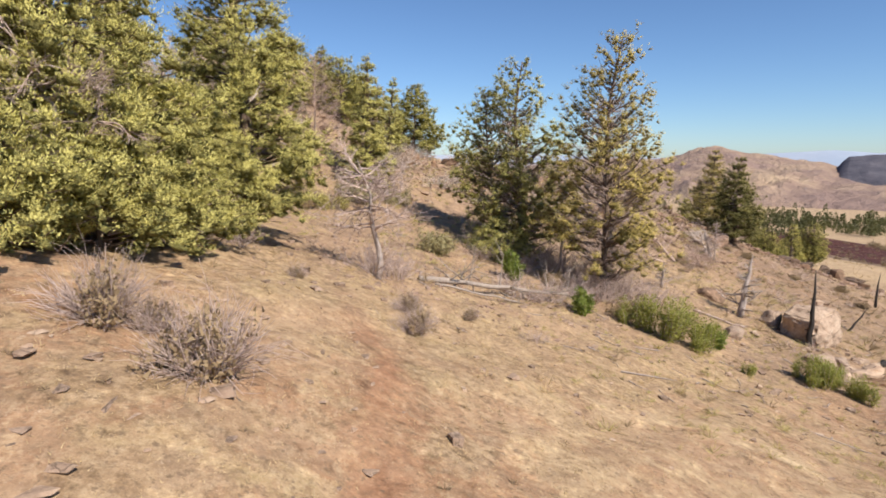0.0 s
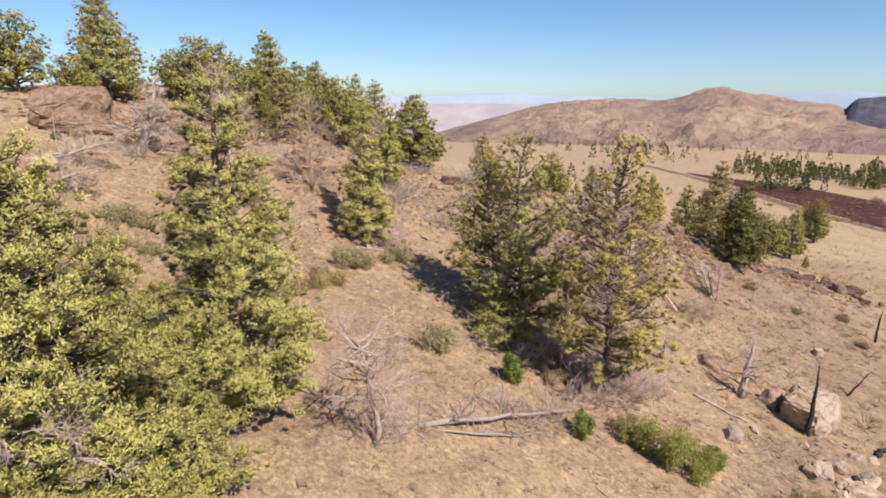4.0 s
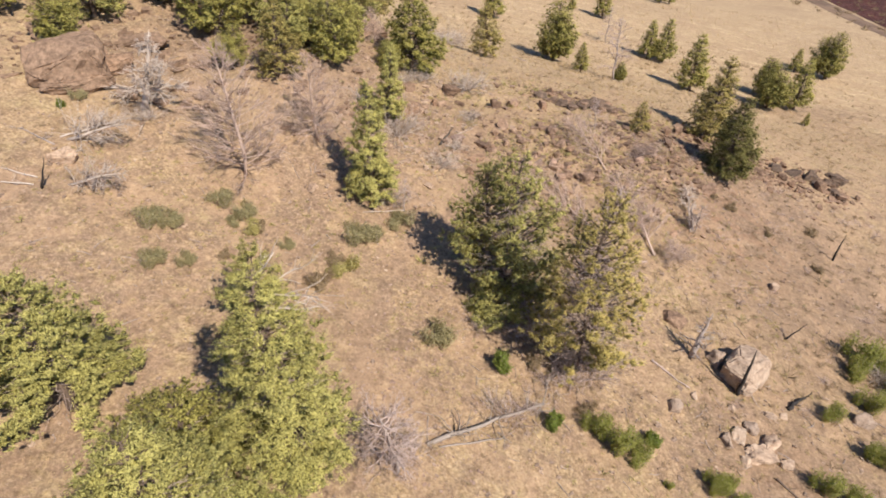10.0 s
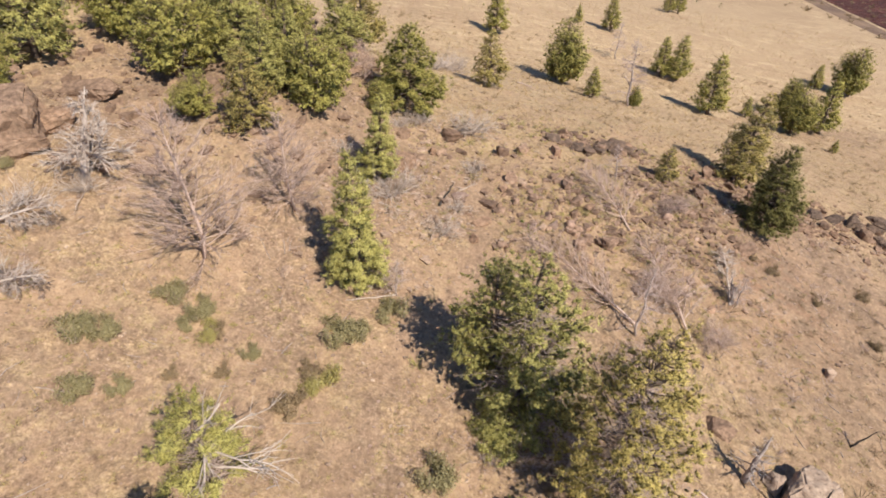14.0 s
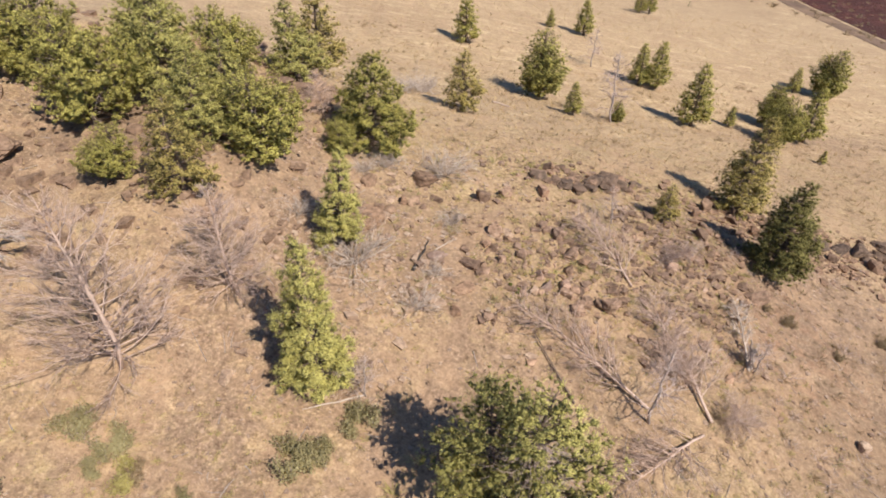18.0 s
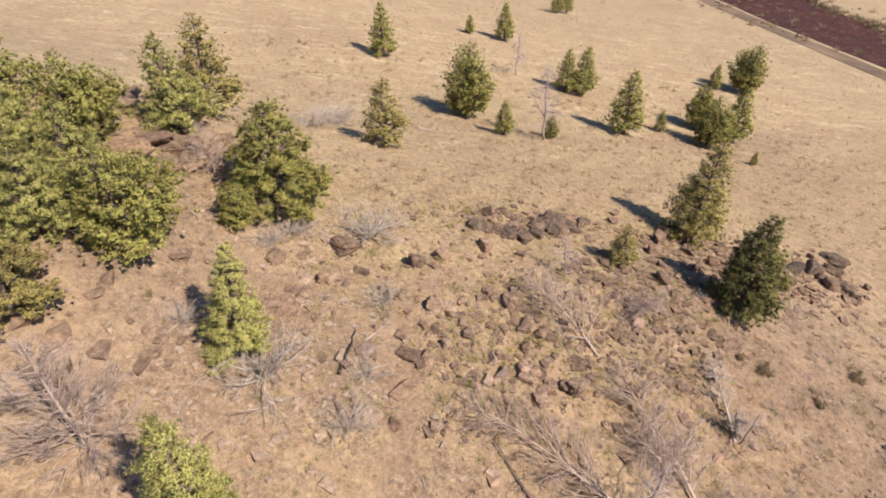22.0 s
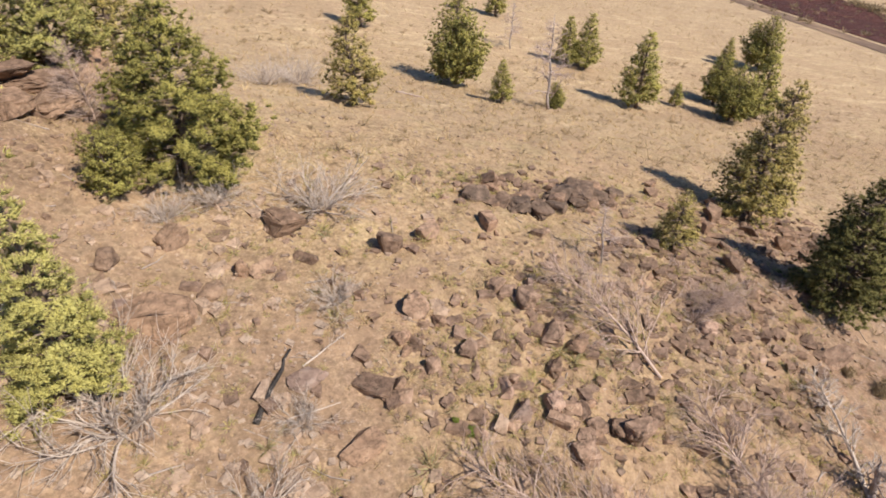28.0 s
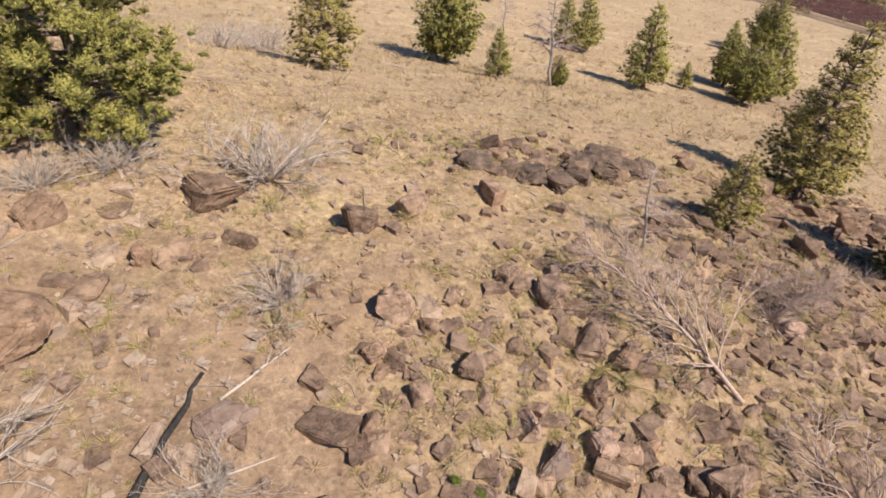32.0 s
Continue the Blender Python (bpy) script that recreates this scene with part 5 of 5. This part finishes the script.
for x, y in scatter(200, (2, 24, 34, 58), lambda x, y: float(rocky(x, y)) * (1.0 if trail_distance(np.array(x), np.array(y)) > 0.9 else 0.0), rng):
    k = rng.uniform()
    s = float(np.clip(rng.lognormal(-0.75, 0.42), 0.25, 1.2))
    me, mat, lab = (BLOCKS[rng.integers(14)], M_BASALT, "angular brown basalt block in the rock field") if k < 0.68 else (DARKS[rng.integers(8)], M_DARK, "dark angular basalt block in the rock field") if k < 0.94 else (PINKS[rng.integers(4)], M_PINK, "pinkish angular block in the rock field")
    lay("rock", me, mat, x, y, rng.uniform(0, 360), (s, s * rng.uniform(0.8, 1.1), s * rng.uniform(0.7, 1.15)), lab, "blocks of the rock field", 0.46, rng.uniform(-24, 24))
for i in range(30):
    u = rng.uniform(0, 1) ** 0.8
    s = float(np.clip(rng.lognormal(-0.25, 0.4), 0.4, 1.5))
    lay("rock", DARKS[rng.integers(8)], M_DARK, 8.6 + 8.4 * u, 56.4 + 0.4 * math.sin(9 * u) + rng.normal() * 0.5, rng.uniform(0, 360), (s, s, s * 0.85), "dark jagged rock of the low ridge line", "rocks of the ridge line", 0.22, rng.uniform(-20, 20))
for x, y in scatter(60, (20, 44, 47, 62), lambda x, y: float(rocky(x, y)), rng):
    s = float(np.clip(rng.lognormal(-0.45, 0.4), 0.3, 1.5))
    lay("rock", DARKS[rng.integers(8)], M_DARK, x, y, rng.uniform(0, 360), s, "dark basalt block below the conifers", "blocks below the conifers", 0.15, rng.uniform(-15, 15))
for x, y in scatter(34, (-9, 3, 39, 58), lambda x, y: 0.9 if trail_distance(np.array(x), np.array(y)) > 0.7 else 0.0, rng):
    s = float(np.clip(rng.lognormal(-0.6, 0.45), 0.22, 1.3))
    lay("rock", SLABS[rng.integers(5)], M_SLAB, x, y, rng.uniform(0, 360), (s * 1.2, s, s * 0.8), "flat brown slab on bare ground", "slabs of the bare ground", 0.35, rng.uniform(-6, 6))
for x, y in scatter(40, (-32, -8, 36, 66), lambda x, y: 0.8, rng):
    s = float(np.clip(rng.lognormal(-0.3, 0.45), 0.3, 1.8))
    lay("rock", SLABS[rng.integers(5)], M_SLAB, x, y, rng.uniform(0, 360), (s * 1.2, s, s * 0.7), "flat brown rock on the ridge", "rocks of the ridge", 0.35, rng.uniform(-6, 6))
for x, y in scatter(46, (-5, 2.5, 4.3, 12), lambda x, y: (1 if x < -1 else 0.25), rng):
    s = float(np.clip(rng.lognormal(-2.0, 0.4), 0.07, 0.26))
    lay("stone", PLATES[rng.integers(5)], M_STONE, x, y, rng.uniform(0, 360), (s * 1.2, s, s * 0.6), "flat brown stone half sunk in dry grass", "stones of the near ground", 0.2, rng.uniform(-8, 8))
for x, y, w in ((-4.78, 6.19, 0.34), (-3.45, 5.56, 0.24), (-3.2, 5.5, 0.2), (-3.95, 5.6, 0.22), (-3.33, 4.53, 0.26), (-3.3, 4.25, 0.26), (-3.9, 4.9, 0.18), (-2.75, 6.2, 0.2), (-3.3, 9.4, 0.2), (-2.5, 8.8, 0.16), (-4.2, 6.4, 0.14)):
    lay("stone", PLATES[rng.integers(5)], M_STONE, x, y, rng.uniform(0, 360), (w * 1.5, w, w * 0.5), "flat brown stone half sunk in dry grass", "stones of the near ground", 0.2, rng.uniform(-8, 8))


def small_stones(n, box, weight, lo, hi, mat, name, label, seed):
    """Countless small stones in one mesh."""
    rng = np.random.default_rng(seed)
    base = np.array([(x, y, z) for x in (-0.75, 0.75) for y in (-0.75, 0.75) for z in (-0.8, 0.8)])
    tri = np.array([(0, 1, 3), (0, 3, 2), (4, 6, 7), (4, 7, 5), (0, 4, 5), (0, 5, 1), (2, 3, 7), (2, 7, 6), (0, 2, 6), (0, 6, 4), (1, 5, 7), (1, 7, 3)])
    p = np.empty((0, 2))
    while len(p) < n:
        q = rng.uniform((box[0], box[2]), (box[1], box[3]), (n * 3, 2))
        p = np.vstack([p, q[rng.uniform(size=len(q)) < weight(q[:, 0], q[:, 1])]])
    p = p[:n]
    s = lo * (hi / lo) ** (rng.uniform(size=n) ** 2.2)
    V = base[None] * (1 + rng.normal(size=(n, len(base), 3)) * 0.28)
    V = V * (s[:, None] * np.stack([rng.uniform(0.8, 1.4, n), rng.uniform(0.7, 1.1, n), rng.uniform(0.35, 0.75, n)], -1))[:, None, :]
    a = rng.uniform(0, 6.28, n)
    c, d = np.cos(a)[:, None], np.sin(a)[:, None]
    V = np.stack([V[..., 0] * c - V[..., 1] * d, V[..., 0] * d + V[..., 1] * c, V[..., 2]], -1)
    V = V + np.stack([p[:, 0], p[:, 1], lie(p[:, 0], p[:, 1]) + s * 0.1], -1)[:, None, :]
    T = (tri[None] + (np.arange(n) * len(base))[:, None, None]).reshape(-1, 3)
    me = tri_mesh(name, V.reshape(-1, 3), T)
    me.shade_flat()
    me.materials.append(mat)
    return tagged(new(name, me), label, "stones", kind="stuff")


small_stones(6500, (-26, 34, 3, 66), lambda x, y: (0.2 + 0.25 * rocky(x, y)) * np.clip((y - 6) / 14 + (x < -2) * 0.3, 0.06, 1), 0.03, 0.15, M_STONE, "loose_stones", "loose brown stones over the hillside", 5)
small_stones(800, (-3, 30, 34, 60), lambda x, y: rocky(x, y) ** 1.5, 0.06, 0.32, M_BASALT, "rubble", "dark angular rubble of the rock field", 6)
small_stones(480, (-9, 7, 36, 55), lambda x, y: (trail_distance(x, y) > 1.5) * 1.0, 0.07, 0.32, M_STONE, "flat_stones", "flat brown stones sunk in bare soil", 10)
small_stones(900, (14, 44, 42, 62), lambda x, y: np.maximum(np.exp(-((x - 31) / 9) ** 2 - ((y - 55.5) / 3) ** 2), 0.4 * np.exp(-((x - 21) / 3.5) ** 2 - ((y - 50) / 3) ** 2)), 0.08, 0.4, M_DARK, "scree", "dark angular scree below the conifers", 12)
small_stones(900, (-32, -6, 40, 70), lambda x, y: 0.0 * x + 1.0, 0.1, 0.5, M_SLAB, "ridge_stones", "brown broken rock strewn over the ridge", 14)
small_stones(420, (2, 32, 36, 60), lambda x, y: rocky(x, y) ** 1.4, 0.06, 0.3, M_DARK, "rubble", "darker angular rubble of the rock field", 9)
small_stones(1300, (-7, 6, 16, 34), lambda x, y: 0.8 * np.exp(-((x + 1) / 3.5) ** 2 - ((y - 22) / 7) ** 2), 0.02, 0.09, M_PINK, "pale_gravel", "pale gravel scattered beside the trail", 7)


# ---- dry grass ----
def dry_grass(n, box, weight, size, seed, label, per=4):
    rng = np.random.default_rng(seed)
    p = np.empty((0, 2))
    while len(p) < n:
        q = rng.uniform((box[0], box[2]), (box[1], box[3]), (n * 2, 2))
        p = np.vstack([p, q[rng.uniform(size=len(q)) < weight(q[:, 0], q[:, 1])]])
    p = p[:n]
    s = size * rng.uniform(0.5, 1.5, n)
    m = n * per
    P = np.repeat(np.stack([p[:, 0], p[:, 1], lie(p[:, 0], p[:, 1]) - 0.01], -1), per, 0) + rng.normal(size=(m, 3)) * np.array([0.05, 0.05, 0])
    D = unit(rng.normal(size=(m, 3)) * np.array([0.75, 0.75, 0.2]) + np.array([0, 0, 0.8]))
    L = np.repeat(s, per) * rng.uniform(0.6, 1.3, m)
    side = unit(np.cross(D, rng.normal(size=(m, 3)))) * (L * 0.055 + 0.002)[:, None]
    V = np.stack([P - side, P + side, P + D * L[:, None]], 1).reshape(-1, 3)
    me = tri_mesh("dry_grass", V, np.arange(m * 3).reshape(-1, 3))
    me.materials.append(M_GRASS)
    return tagged(new("dry_grass", me), label, "grass", kind="stuff")


clear = lambda x, y: straw_cover(x, y) ** 1.5
dry_grass(16000, (-7, 16, 3.5, 17), clear, 0.04, 1, "short straw-coloured grass of the near slope")
dry_grass(15000, (-26, 38, 15, 62), clear, 0.10, 2, "sparse straw-coloured grass tufts on the hillside")
dry_grass(11000, (-12, 70, 54, 110), lambda x, y: straw_cover(x, y), 0.26, 3, "golden dry meadow grass")
dry_grass(5000, (-20, 125, 60, 190), lambda x, y: straw_cover(x, y) * (y > 60 + 0.2 * x), 0.45, 4, "tufts of golden grass far out on the meadow")


# ---- litter of the hillside ----
def spots(n, box, weight, rng):
    p = np.empty((0, 2))
    while len(p) < n:
        q = rng.uniform((box[0], box[2]), (box[1], box[3]), (n * 3, 2))
        p = np.vstack([p, q[rng.uniform(size=len(q)) < weight(q[:, 0], q[:, 1])]])
    return p[:n]


def low_tufts(n, box, weight, size, mat, seed, name, label, per=36, wide=0.08):
    """Small domed tufts of dry stems, in one mesh."""
    rng = np.random.default_rng(seed)
    p = spots(n, box, weight, rng)
    s = np.repeat(size * rng.lognormal(0, 0.4, n), per)
    m = n * per
    D = unit(rng.normal(size=(m, 3)) * np.array([0.8, 0.8, 0.3]) + np.array([0, 0, 0.55]))
    D[:, 2] = np.abs(D[:, 2])
    P = np.repeat(np.stack([p[:, 0], p[:, 1], lie(p[:, 0], p[:, 1])], -1), per, 0) + D * (s * rng.uniform(0.0, 0.6, m))[:, None]
    L = s * rng.uniform(0.5, 1.0, m)
    me = blades(name, P, D, L, L * wide, rng)
    me.materials.append(mat)
    return tagged(new(name, me), label, "shrubs", kind="stuff")


def sticks(n, box, weight, seed):
    rng = np.random.default_rng(seed)
    t = Tubes(3)
    for x, y in spots(n, box, weight, rng):
        a, ln = rng.uniform(0, 6.28), rng.lognormal(-0.6, 0.5)
        pts = []
        for k in (-0.5, 0.0, 0.5):
            qx, qy = x + np.cos(a) * ln * k + rng.normal() * 0.04, y + np.sin(a) * ln * k + rng.normal() * 0.04
            pts.append((qx, qy, gz(qx, qy) + rng.uniform(0.01, 0.05)))
        t.add(pts, np.array([0.022, 0.018, 0.008]) * rng.uniform(0.6, 1.3))
    me = t.mesh("fallen_sticks")
    me.materials.append(M_GREY)
    return tagged(new("fallen_sticks", me), "weathered dead sticks strewn over the slope", "sticks", kind="stuff")


verge_x = lambda y: np.interp(y, [45, 95, 160, 225, 290], [200, 186, 186, 198, 222])
off_trail = lambda x, y: (trail_distance(x, y) > 0.7) * 1.0
low_tufts(900, (-26, 34, 14, 60), off_trail, 0.17, M_SAGE, 21, "low_scrub", "low grey-brown scrub tufts on dry ground")
low_tufts(420, (-12, 34, 26, 58), lambda x, y: off_trail(x, y) * np.clip(0.25 + rocky(x, y), 0, 1), 0.2, M_OLIVE, 22, "low_scrub", "low olive scrub tufts between stones")
low_tufts(700, (14, 42, 20, 52), lambda x, y: 0.0 * x + 1.0, 0.24, M_SAGE, 27, "low_scrub", "brown scrub tufts on the eastern slope")
low_tufts(260, (14, 42, 24, 54), lambda x, y: 0.0 * x + 1.0, 0.34, M_TWIG, 28, "dead_scrub", "low grey dead scrub on the eastern slope", 60, 0.035)
low_tufts(1300, (-10, 80, 58, 120), lambda x, y: 0.0 * x + 1.0, 0.3, M_SAGE, 23, "low_scrub", "brown scrub tufts in the meadow")
low_tufts(160, (-7, 14, 5, 16), off_trail, 0.09, M_SAGE, 24, "low_scrub", "tiny grey scrub tufts of the near slope")
low_tufts(500, (136, 215, 60, 300), lambda x, y: 0.0 * x + 1.0, 0.9, M_SAGE, 30, "roadside_scrub", "brown scrub dotted over the red cinder", 24, 0.2)
low_tufts(420, (160, 235, 50, 290), lambda x, y: np.exp(-((x - verge_x(y)) / 3.5) ** 2), 1.3, M_SAGE, 29, "roadside_scrub", "brown scrub along the cinder strip", 30, 0.2)
low_tufts(2000, (-4, 24, 32, 60), lambda x, y: off_trail(x, y) * np.clip(0.15 + rocky(x, y), 0, 1), 0.17, M_YELLOW, 31, "green_grass", "yellow-green grass tufts growing between the rocks", 44, 0.06)
low_tufts(900, (2, 24, 36, 56), lambda x, y: np.clip(rocky(x, y), 0, 1), 0.16, M_GRASS, 36, "dry_tussocks", "straw-coloured tussocks between the rocks", 40, 0.06)
low_tufts(2600, (-24, 34, 10, 62), lambda x, y: off_trail(x, y) * straw_cover(x, y), 0.11, M_GRASS, 32, "dry_tussocks", "pale dry tussocks dotted over the slope", 26, 0.07)
low_tufts(900, (-22, 2, 22, 36), off_trail, 0.13, M_YELLOW, 37, "green_grass", "yellow-green grass tussocks among low shrubs", 40, 0.06)
low_tufts(900, (3, 24, 10, 34), off_trail, 0.13, M_YELLOW, 35, "green_grass", "yellow-green grass tussocks on the lower slope", 40, 0.06)
small_stones(420, (-7, 4, 41, 49), off_trail, 0.05, 0.2, M_PALE, "pale_stones", "pale broken stones on bare ground beside the trail", 33)
small_stones(380, (11, 23, 43, 54), lambda x, y: np.exp(-((x - 17) / 5) ** 2 - ((y - 49) / 5) ** 2), 0.08, 0.36, M_DARK, "rubble", "dark rubble between the rock field and the conifers", 34)
sticks(700, (-24, 30, 14, 58), off_trail, 25)
small_stones(2600, (-26, 34, 5, 60), lambda x, y: (0.5 + 0.5 * rocky(x, y)) * np.clip((y - 5) / 14, 0.1, 1), 0.02, 0.10, M_PALE, "pale_stones", "small pale stones strewn over the hillside", 26)


# ---- the plain, the road and the distance ----
def strip(name, rows, mat, lift, label, category, n=10, kind="structure"):
    """A band laid over the ground between two edges."""
    L, R = np.array([r[0] for r in rows], float), np.array([r[1] for r in rows], float)
    t, u = np.arange(len(rows)), np.linspace(0, len(rows) - 1, len(rows) * n)
    E = [np.stack([np.interp(u, t, q[:, k]) for k in (0, 1)], -1) for q in (L, R)]
    m = 9
    w = np.linspace(0, 1, m)
    P = E[0][:, None, :] * (1 - w)[None, :, None] + E[1][:, None, :] * w[None, :, None]
    edge = np.sin(u * 7.3)[:, None] * 0.6 + np.sin(u * 17.1)[:, None] * 0.4
    P = P + edge[..., None] * (0.6 if name != "road" else 0.0)
    Z = lie(P[..., 0], P[..., 1]) + lift
    V = np.concatenate([P, Z[..., None]], -1).reshape(-1, 3)
    i = (np.arange(len(u) - 1)[:, None] * m + np.arange(m - 1)[None]).reshape(-1)
    T = np.concatenate([np.stack([i, i + 1, i + m + 1], -1), np.stack([i, i + m + 1, i + m], -1)])
    me = tri_mesh(name, V, T)
    me.materials.append(mat)
    return tagged(new(name, me), label, category, kind=kind)


def plain_material(name, stops, scale, bumpy=0.3, second=None):
    m, nt, b = material(name, 0.95)
    v = coords(nt)
    c = ramp(nt, noise_tex(nt, v, scale, 6, 0.65), stops)
    if second:
        c = mix(nt, ramp(nt, noise_tex(nt, v, scale * 0.23, 4, 0.6), [(0.45, (0, 0, 0)), (0.62, (1, 1, 1))]), c, second)
    nt.links.new(c, b.inputs["Base Color"])
    bump(nt, b, noise_tex(nt, v, scale * 3, 5, 0.7), bumpy, 1.0 / scale)
    return m


M_ROAD = plain_material("gravel_road", [(0.3, (0.129, 0.081, 0.056)), (0.65, (0.201, 0.133, 0.092))], 0.25, 0.3, (0.267, 0.177, 0.112))
M_CINDER = plain_material("red_cinder", [(0.32, (0.058, 0.020, 0.017)), (0.52, (0.125, 0.044, 0.034)), (0.72, (0.235, 0.110, 0.075))], 0.35, 0.8, (0.095, 0.037, 0.030))
M_HILL = plain_material("distant_hill", [(0.3, (0.234, 0.158, 0.129)), (0.5, (0.374, 0.266, 0.194)), (0.72, (0.491, 0.363, 0.248))], 0.014, 0.6, (0.275, 0.190, 0.161))
# greyed pink: distance haze is mixed into the plateau's colour
M_PLATEAU = plain_material("haze_tinted_plateau", [(0.35, (0.33, 0.285, 0.31)), (0.65, (0.43, 0.37, 0.38))], 0.004, 0.1)
# the air haze over the far range is put into this pale blue
M_RANGE = plain_material("haze_blue_mountains", [(0.35, (0.289, 0.344, 0.437)), (0.65, (0.340, 0.384, 0.468))], 0.003, 0.05)
M_MESA = plain_material("dark_mesa", [(0.3, (0.055, 0.055, 0.075)), (0.7, (0.13, 0.12, 0.14))], 0.02, 0.4)

strip("road", [((124, 60), (132, 58)), ((123, 100), (131, 98)), ((128, 140), (136, 137)), ((136, 178), (144, 176)), ((147, 232), (155, 230)), ((163, 310), (171, 307)), ((182, 440), (190, 437)), ((200, 600), (208, 597))],
      M_ROAD, 0.1, "grey gravel road across the dry plain", "road")
strip("cinder_field", [((136, 50), (200, 45)), ((135, 100), (186, 95)), ((140, 140), (186, 160)), ((149, 190), (198, 225)), ((161, 250), (222, 290)), ((175, 320), (226, 350)), ((189, 400), (210, 420)), ((196, 460), (200, 470))],
      M_CINDER, 0.14, "strip of dark red cinder beside the road", "ground")


def relief(name, az, dist, crest, foot, mat, label, seed, rough=0.12, rows=26, shoulder=0.5):
    """A range of hills: azimuths and distances in degrees and metres, crest heights by azimuth."""
    A = np.linspace(az[0], az[1], 150)
    s = np.linspace(0, 1, rows)
    top = np.interp(A, [c[0] for c in crest], [c[1] for c in crest])
    V = []
    for si in s:
        d = dist[0] + (dist[1] - dist[0]) * si
        rise = min(1.0, si / 0.62)
        rise = rise ** shoulder if shoulder < 1 else rise
        for a, tz in zip(A, top):
            x, y = d * math.sin(radians(a)), d * math.cos(radians(a))
            q = Vector((x * 0.004, y * 0.004, seed))
            gul = abs(noise.noise(q * 1.6)) + 0.5 * abs(noise.noise(q * 4))
            z = foot + (tz - foot) * max(0.0, min(1.02, rise * (1 - rough * 2.2 * gul * (1 - rise) * 2)))
            z += (tz - foot) * rough * 0.25 * noise.noise(q * 6) * rise
            if si > 0.7:
                z -= (tz - foot) * 0.5 * (si - 0.7)
            V.append((x, y, z))
    n = len(A)
    i = (np.arange(rows - 1)[:, None] * n + np.arange(n - 1)[None]).reshape(-1)
    T = np.concatenate([np.stack([i, i + n, i + n + 1], -1), np.stack([i, i + n + 1, i + 1], -1)])
    me = tri_mesh(name, np.array(V), T[:, ::-1])
    me.polygons.foreach_set("use_smooth", np.ones(len(me.polygons), bool))
    me.materials.append(mat)
    return tagged(new(name, me), label, "hill", kind="structure")


def crest_heights(pairs, d):
    return [(a, 12.6 + d * math.tan(radians(e))) for a, e in pairs]


D = 2350
relief("backdrop_hill", (-2, 50), (1650, 2750), crest_heights([(-2, -4.5), (1, -3.4), (4, -2.3), (6.5, -1.6), (8.7, -0.95), (11, -0.55), (13.9, -0.25), (16.3, -0.18), (20.6, -0.3), (22, -0.02), (23.4, 0.55), (25.2, 0.85), (26.9, 0.42), (28, 0.12), (29.8, 0.0), (31.7, -0.4), (33.2, -0.45), (34.5, -1.0), (37, -1.15), (50, -1.2)], D),
       -140, M_HILL, "tan and purple-brown hills beyond the plain", 3.3, 0.3)
relief("backdrop_mesa", (34.2, 56), (2050, 2500), crest_heights([(34.2, -1.4), (34.8, -0.5), (35.2, -0.1), (36.5, 0.05), (40, 0.15), (56, 0.1)], 2330), -90, M_MESA, "dark flat-topped mesa in the distance", 7.7, 0.08)
relief("backdrop_plateau", (-60, 24), (3000, 4100), crest_heights([(-60, -0.6), (-12, -0.62), (5, -0.68), (14, -0.7), (24, -0.75)], 3700), -280, M_PLATEAU, "pinkish plateau at the horizon, haze mixed into its colour", 9.1, 0.05)
relief("backdrop_range", (-70, 70), (4100, 4650), crest_heights([(-70, 0.1), (-30, 0.2), (-14, 0.25), (-8, 0.05), (0, 0.2), (6, 0.35), (14, 0.1), (22, -0.1), (30, 0.3), (34, 0.55), (37, 0.3), (50, 0.2), (70, 0.1)], 4450), -330, M_RANGE, "mountains on the horizon, coloured pale blue for haze", 5.5, 0.03)


def far_woods(n, az, dist, h, seed, label, sprays=110):
    rng = np.random.default_rng(seed)
    a = np.radians(rng.uniform(az[0], az[1], n))
    d = rng.uniform(dist[0] ** 0.5, dist[1] ** 0.5, n) ** 2
    keep = np.array([noise.noise(Vector((math.sin(q) * e * 0.012, math.cos(q) * e * 0.012, seed))) > 0.14 for q, e in zip(a, d)])
    a, d = a[keep], d[keep]
    n = len(a)
    x, y = d * np.sin(a), d * np.cos(a)
    z = lie(x, y)
    H = h * rng.uniform(0.35, 1.3, n)
    m = n * sprays
    f = rng.uniform(0.08, 1, m)
    th = rng.uniform(0, 6.283, m)
    Hm = np.repeat(H, sprays)
    r = Hm * 0.27 * (1 - f) ** 0.7 * np.sqrt(rng.uniform(0.2, 1, m)) + 0.1
    C = np.stack([np.repeat(x, sprays) + r * np.cos(th), np.repeat(y, sprays) + r * np.sin(th), np.repeat(z, sprays) + f * Hm], -1)
    Dv = unit(np.stack([np.cos(th), np.sin(th), np.full(m, 0.7)], -1) + rng.normal(size=(m, 3)) * 0.4)
    side = unit(np.cross(Dv, rng.normal(size=(m, 3)))) * (Hm * 0.055)[:, None]
    V = np.stack([C - side, C + side, C + Dv * (Hm * 0.14)[:, None]], 1).reshape(-1, 3)
    me = tri_mesh("far_woods", V, np.arange(m * 3).reshape(-1, 3))
    me.materials.append(M_WOODS)
    return tagged(new("far_woods", me), label, "trees", kind="stuff")


far_woods(1700, (22, 56), (330, 820), 10, 11, "dark conifers scattered beyond the cinder strip", 80)
far_woods(220, (12, 50), (660, 1100), 14, 12, "thin line of conifers across the plain", 60)
far_woods(420, (6, 26), (1250, 1700), 14, 13, "dark belt of woods at the foot of the hills", 40)
far_woods(60, (-4, 22), (280, 900), 10, 14, "single junipers dotted over the golden plain", 70)
far_woods(60, (20, 60), (215, 330), 3, 15, "low scrub beside the red cinder", 40)
